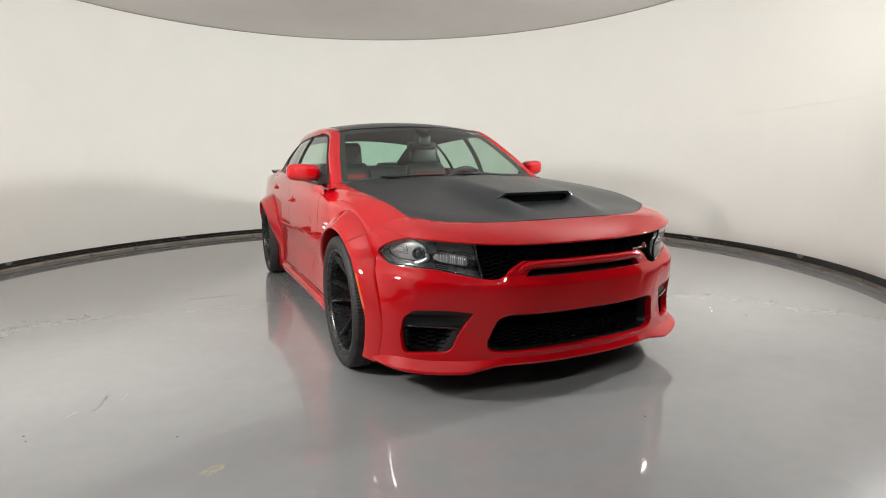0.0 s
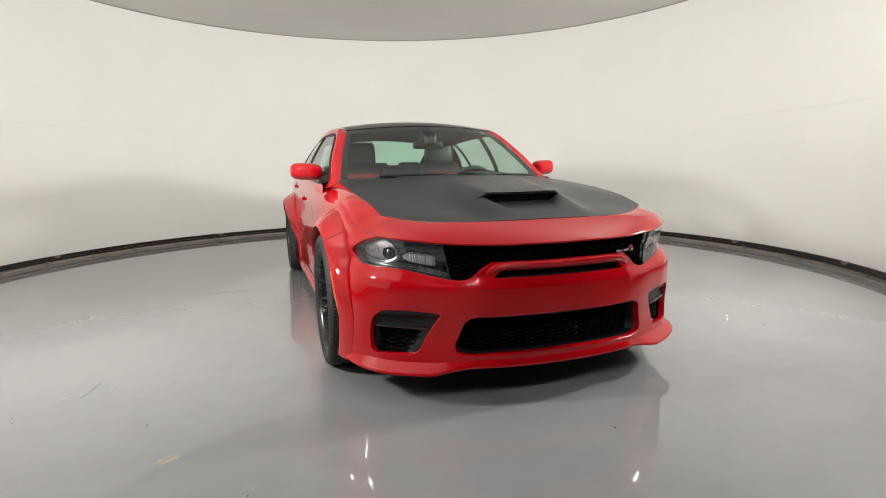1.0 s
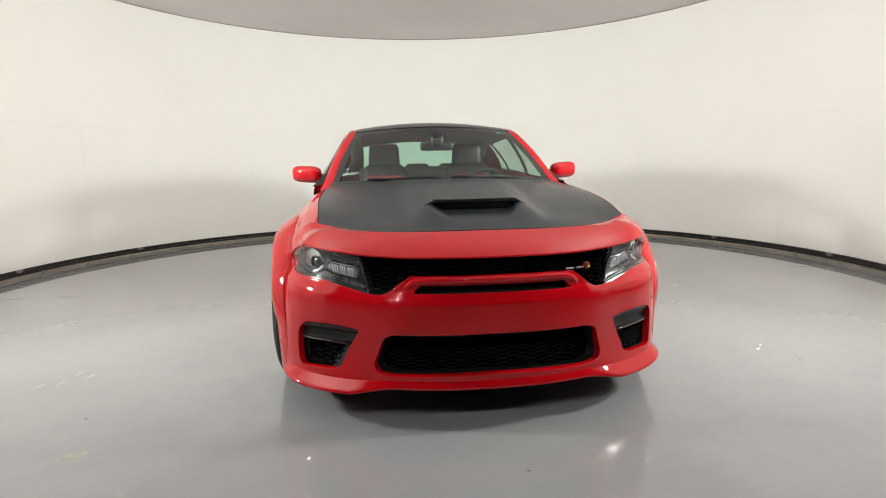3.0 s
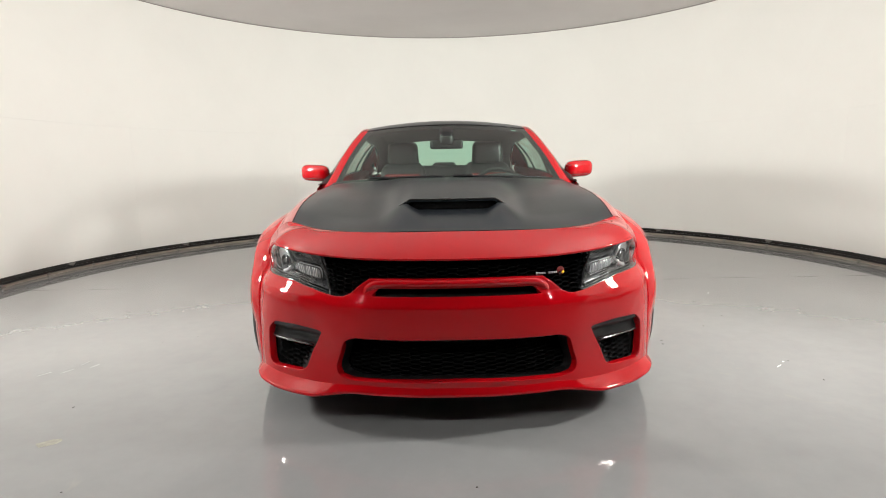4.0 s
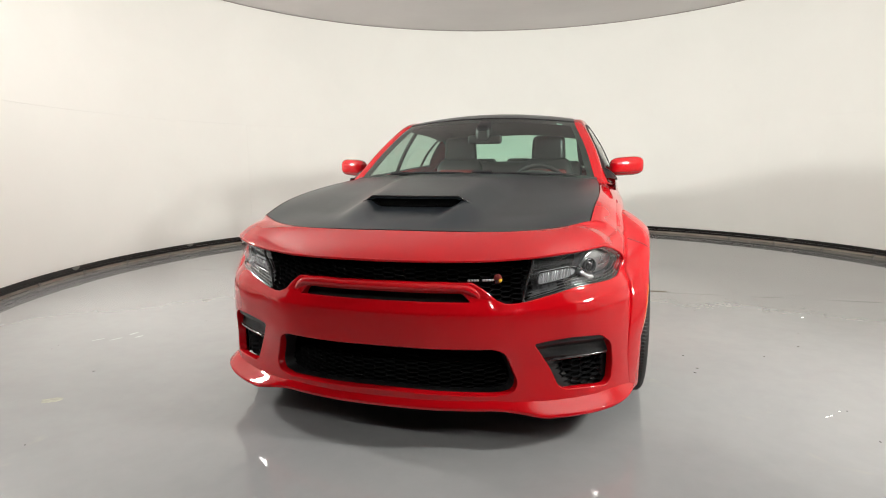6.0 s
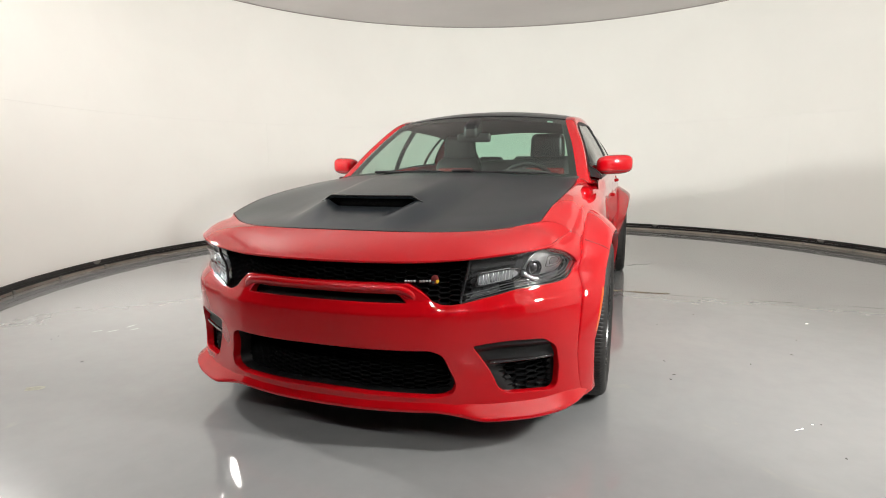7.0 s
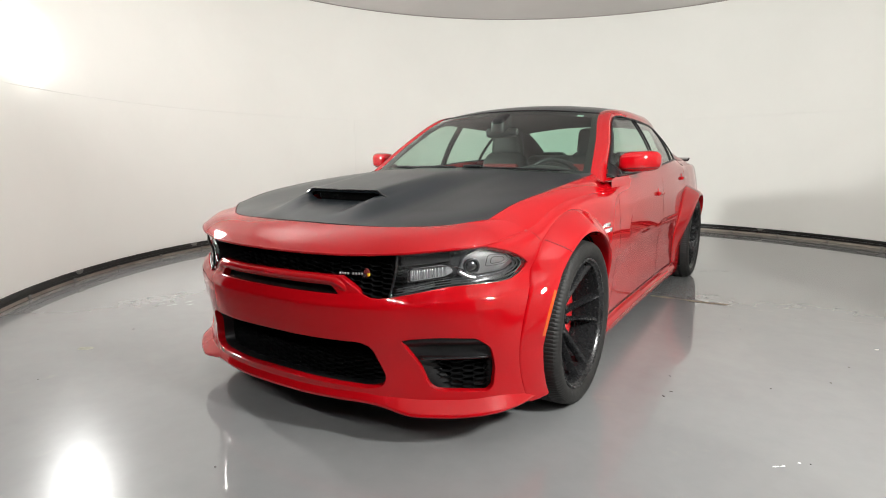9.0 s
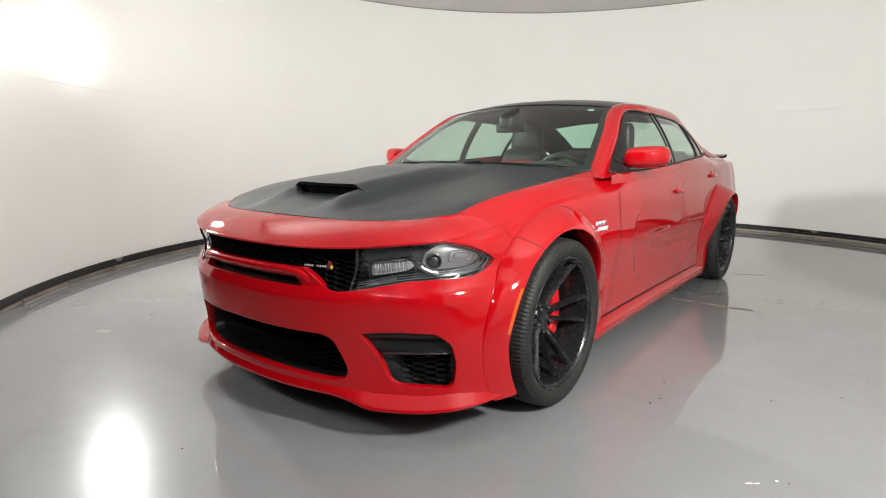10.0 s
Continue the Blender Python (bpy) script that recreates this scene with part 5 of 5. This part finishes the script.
        loop = rounded([bar(*q) for q in ((0.556, 0.603), (0.668, 0.622), (0.692, 0.638), (0.668, 0.655), (0.560, 0.640))], 0.010)
        put("light_bar", sheet(lambda s, z: skin(s, z, 0.030), to_s(loop), (), 0.012, 0.003, 0.012), M_LED, "ribbed pale light bar", parent=lamp)
        for i in range(13):
            x, z = bar(0.564 + 0.0082 * i, 0.607 + 0.0014 * i)
            put("rib", tube([on(x, z, 0.0275), on(x, z + 0.034, 0.0275)], 0.0012, 5), M_CHROME if i % 4 == 0 else M_SILVER, parent=lamp)
        put("bar_rim", tube([on(*bar(x, z), 0.025) for x, z in resample(rounded([(0.548, 0.598), (0.670, 0.616), (0.704, 0.638), (0.674, 0.662), (0.552, 0.646)], 0.012), 0.01)], 0.0022, 6, closed=True), M_GLOSS, "black rim", parent=lamp)
        c, c2 = on(0.735, 0.668, 0.022), on(0.735, 0.668, 0.055)
        ax = (c - c2).normalized()
        turn = Vector((0, 0, 1)).rotation_difference(ax).to_matrix().to_4x4()
        bm = revolve([(0.0, 0.029), (0.022, 0.029), (0.025, 0.0265), (0.023, 0.024), (0.014, 0.0235)], 36, "z")
        bm.transform(Matrix.Translation(c2) @ turn)
        put("projector", bm, M_HOUSING, "projector ring", parent=lamp, centre=None)
        bm = revolve([(0.012, 0.0237), (0.018, 0.018), (0.022, 0.009), (0.0235, 0.0)], 36, "z")
        bm.transform(Matrix.Translation(c2) @ turn)
        put("projector_lens", bm, M_GLOSS, parent=lamp, centre=None)
        put("shroud", sheet(lambda s, z: skin(s, z, 0.042), to_s(rounded([(0.545, 0.668), (0.70, 0.690), (0.70, 0.722), (0.60, 0.717), (0.548, 0.708)], 0.01)), (), 0.015, 0.003, 0.012), M_GLOSS, parent=lamp)

        # brake vents with black surround
        big = rounded([(0.536, 0.424), (0.708, 0.440), (0.842, 0.436), (0.902, 0.39), (0.922, 0.308), (0.914, 0.228), (0.886, 0.205), (0.690, 0.210), (0.650, 0.238), (0.618, 0.308)], 0.022)
        hole = rounded([(0.682, 0.322), (0.872, 0.334), (0.889, 0.300), (0.884, 0.250), (0.868, 0.234), (0.778, 0.236), (0.732, 0.262)], 0.012)

        def dish(s, z):
            k = smooth(S(0.56), S(0.66), s) * (1 - smooth(0.880, 0.902, s))
            return skin(s, z, 0.010 + 0.012 * smooth(0.40, 0.385, z) + 0.014 * k * smooth(0.342, 0.334, z) + 0.020 * smooth(0.0, 0.10, s - 0.60 - 0.75 * (0.34 - z)) * (1 - smooth(0.325, 0.336, z)) + 0.012 * k * smooth(0.350, 0.362, z) * (1 - smooth(0.392, 0.402, z)))
        v = put("bumper_vent", sheet(dish, big, [hole], 0.014, 0.003, 0.02), M_BLACK, "black bumper vent with a small honeycomb")
        put("vent_mesh", honeycomb(lambda s, z, i: skin(s, z, 0.042 + i), S(0.615), 0.900, 0.226, 0.340, 0.044, 0.0215, 0.0030, 0.03, lambda s, z: True), M_GRILLE, parent=v, centre=None, angle=25)
        put("vent_back", grid(lambda s, z: skin(s, z, 0.085), lin(S(0.60), 0.95, 12), lin(0.19, 0.36, 5)), M_DARK, parent=v)
        put("vent_edge", tube([skin(s, z, 0.014) for s, z in [(S(x), 0.338 + 0.008 * t) for t, x in zip(lin(0, 1, 10), lin(0.610, 0.800, 10))]], 0.005, 6), M_GLOSS, "gloss vent edge", parent=v)

        # side marker and fender badge
        band = [(0.03, -0.002), (0.045, 0.0008), (0.11, 0.001), (0.175, 0.0008), (0.19, -0.002)]
        put("side_marker", grid(lambda a, i: flare_at(0, a, *band[i]), lin(149, 174, 16), list(range(5))), M_AMBER, "amber side marker", angle=30)
        for row, (z, n, wdt) in enumerate(((0.728, 3, 0.031), (0.701, 5, 0.020))):
            for i in range(n):
                y = 0.43 + row * 0.012 + i * wdt * 1.18
                c = skin(SY(y), z)
                put("badge_bar", rounded_box((0.006, wdt, 0.021), 0.003, 2, (c.x + 0.002, y, z)), M_CHROME, "bright badge shape")
    # grille badge: plain shapes
    for i in range(9):
        if i == 4:
            continue
        c = skin(S(0.322 + 0.0105 * i), 0.640, 0.026)
        part("badge_bar", rounded_box((0.0075, 0.004, 0.008), 0.0015, 1, c), M_LETTER, car, "bright badge letters as bars")
    for k, (dx, dz, r, m) in enumerate(((0.0, 0.003, 0.0145, M_REDCLOTH), (0.006, -0.001, 0.0085, M_YELLOW), (-0.007, -0.006, 0.006, M_GLOSS))):
        c = skin(S(0.425 + dx), 0.642 + dz, 0.024 - 0.0032 * k)
        bm = bmesh.new()
        bmesh.ops.create_uvsphere(bm, u_segments=16, v_segments=10, radius=1.0, matrix=Matrix.Translation(c) @ Matrix.Diagonal((r, 0.004, r * 1.15, 1)))
        part("badge", bm, m, car, "small round badge")


car = build_car()
build_cabin(car)
build_interior(car)


def settle(ob):
    """The body's rake on its wheels and its true size."""
    along = cubic([-1.2, -0.75, -0.44, 0.0, 0.84, 1.76, 3.052, 4.3], [-1.23, -0.771, -0.450, 0.0, 0.843, 1.757, 3.052, 4.31])
    for v in ob.data.vertices:
        x, y, z = v.co
        v.co = (1.018 * x, along(y) if -1.2 < y < 4.3 else y, 1.018 * z - 0.0105 * min(y, 1.9))


build_face(car)
for _ob in car.children_recursive:
    settle(_ob)
for _y in WHEEL_Y:
    for _side in (1, -1):
        wheel(car, _y, _side)
        wheel_house(car, _y, _side)


# ---- marks on the floor ----
def flake(name, at, size, mat, label, turn=0.0, seed=0, thick=0.002):
    """A small uneven chip lying on the floor."""
    rnd = random.Random(seed)
    bm = bmesh.new()
    n = 9
    ring = []
    for k in range(n):
        a = 2 * math.pi * k / n
        r = 0.6 + 0.5 * rnd.random()
        ring.append((math.cos(a) * size[0] * r / 2, math.sin(a) * size[1] * r / 2))
    low = [bm.verts.new((x, y, 0.0)) for x, y in ring]
    top = [bm.verts.new((x * 0.8, y * 0.8, thick)) for x, y in ring]
    bm.faces.new(top)
    bm.faces.new(low[::-1])
    for k in range(n):
        j = (k + 1) % n
        bm.faces.new((low[k], low[j], top[j], top[k]))
    ob = tagged(mesh_object(name, bm, mat, False), label, "debris", "grit on the floor")
    ob.matrix_world = pose(at[0], at[1], 0.0005, 0, 0, turn)
    return ob


def build_floor_marks():
    rnd = random.Random(5)
    # the long joint across the floor, thin and broken
    joint = tagged(new("floor_joint"), "thin broken joint line across the grey floor", "joint", kind="structure")
    x = -4.0
    while x < 4.1:
        ln = rnd.uniform(0.25, 0.7)
        if rnd.random() < 0.8:
            wd = rnd.uniform(0.0012, 0.0032)
            pts = [(x + ln * t, 2.10 + 0.010 * math.sin(3.1 * (x + ln * t)) + rnd.uniform(-0.003, 0.003)) for t in lin(0, 1, 8)]
            bm = bmesh.new()
            a = [bm.verts.new((px, py - wd * math.sin(math.pi * (0.04 + 0.92 * i / 8)), 0.0012)) for i, (px, py) in enumerate(pts)]
            b = [bm.verts.new((px, py + wd * math.sin(math.pi * (0.04 + 0.92 * i / 8)), 0.0012)) for i, (px, py) in enumerate(pts)]
            for i in range(8):
                bm.faces.new((a[i], a[i + 1], b[i + 1], b[i]))
            part("crack", bm, M_CRACK, joint, smooth=False)
        x += ln + rnd.uniform(0.0, 0.15)
    # chipped places along it
    for cx, cy, w, h in ((0.90, 2.115, 0.20, 0.06), (1.16, 2.12, 0.30, 0.055), (1.31, 2.13, 0.12, 0.03), (0.62, 2.08, 0.20, 0.03)):
        bm = bmesh.new()
        n = 22
        ring = [bm.verts.new((cx + w / 2 * math.cos(2 * math.pi * k / n) * rnd.uniform(0.7, 1.1), cy + h / 2 * math.sin(2 * math.pi * k / n) * rnd.uniform(0.5, 1.2), 0.0016)) for k in range(n)]
        bm.faces.new(ring)
        part("chip", bm, M_CHIP, joint, "brown chipped patch", smooth=False)
    spots = [(1.25, 0.50), (1.27, 0.24), (1.27, 4.59), (1.92, 0.82), (1.48, 1.53), (1.68, 0.59), (0.05, -1.21), (-1.37, -1.19), (-2.36, -0.21), (-1.78, -0.50),
             (1.83, -0.35), (1.29, 0.31), (3.24, 3.13), (-2.91, 2.63), (-2.38, 3.50), (-1.78, 2.53), (-2.27, 2.55), (-1.79, 3.37), (-2.34, -0.27), (-1.84, 0.46)]
    for i, p in enumerate(spots):
        flake("grit", p, (rnd.uniform(0.009, 0.022), rnd.uniform(0.006, 0.010)), M_SPECK, "dark speck of grit on the floor", rnd.uniform(0, 180), i)
    for i in range(40):
        a, r = rnd.uniform(0, 2 * math.pi), 4.1 * math.sqrt(rnd.random())
        p = (CX + r * math.cos(a), CY + r * math.sin(a))
        if abs(p[0]) < 1.0 and -1 < p[1] < 4.2:
            continue
        flake("grit", p, (rnd.uniform(0.005, 0.012), rnd.uniform(0.004, 0.007)), M_SPECK, "dark speck of grit on the floor", rnd.uniform(0, 180), 100 + i)
    for i, (p, sz) in enumerate((((1.72, -0.16), (0.030, 0.007)), ((1.74, -0.145), (0.026, 0.006)), ((2.16, 1.51), (0.028, 0.016)), ((1.79, -0.09), (0.012, 0.010)))):
        flake("paint_chip", p, sz, M_CHALK, "white chip on the floor", 40, 300 + i)
    # tyre scuffs
    for i, (px, py) in enumerate(((0.95 + 0.09, 3.33), (1.08, 3.39), (1.14, 3.43), (1.21, 3.45), (-2.22, -0.06), (-2.12, -0.02), (-2.02, 0.05), (-2.10, 0.10))):
        flake("scuff", (px, py), (0.09, 0.016), M_SCUFF, "faint dark tyre scuff on the floor", 25 + 8 * i, 400 + i, 0.0002)
    flake("yellow_stain", (-1.66, -0.84), (0.10, 0.07), M_STAIN, "pale yellow stain on the floor", 20, 500, 0.0005)


build_floor_marks()
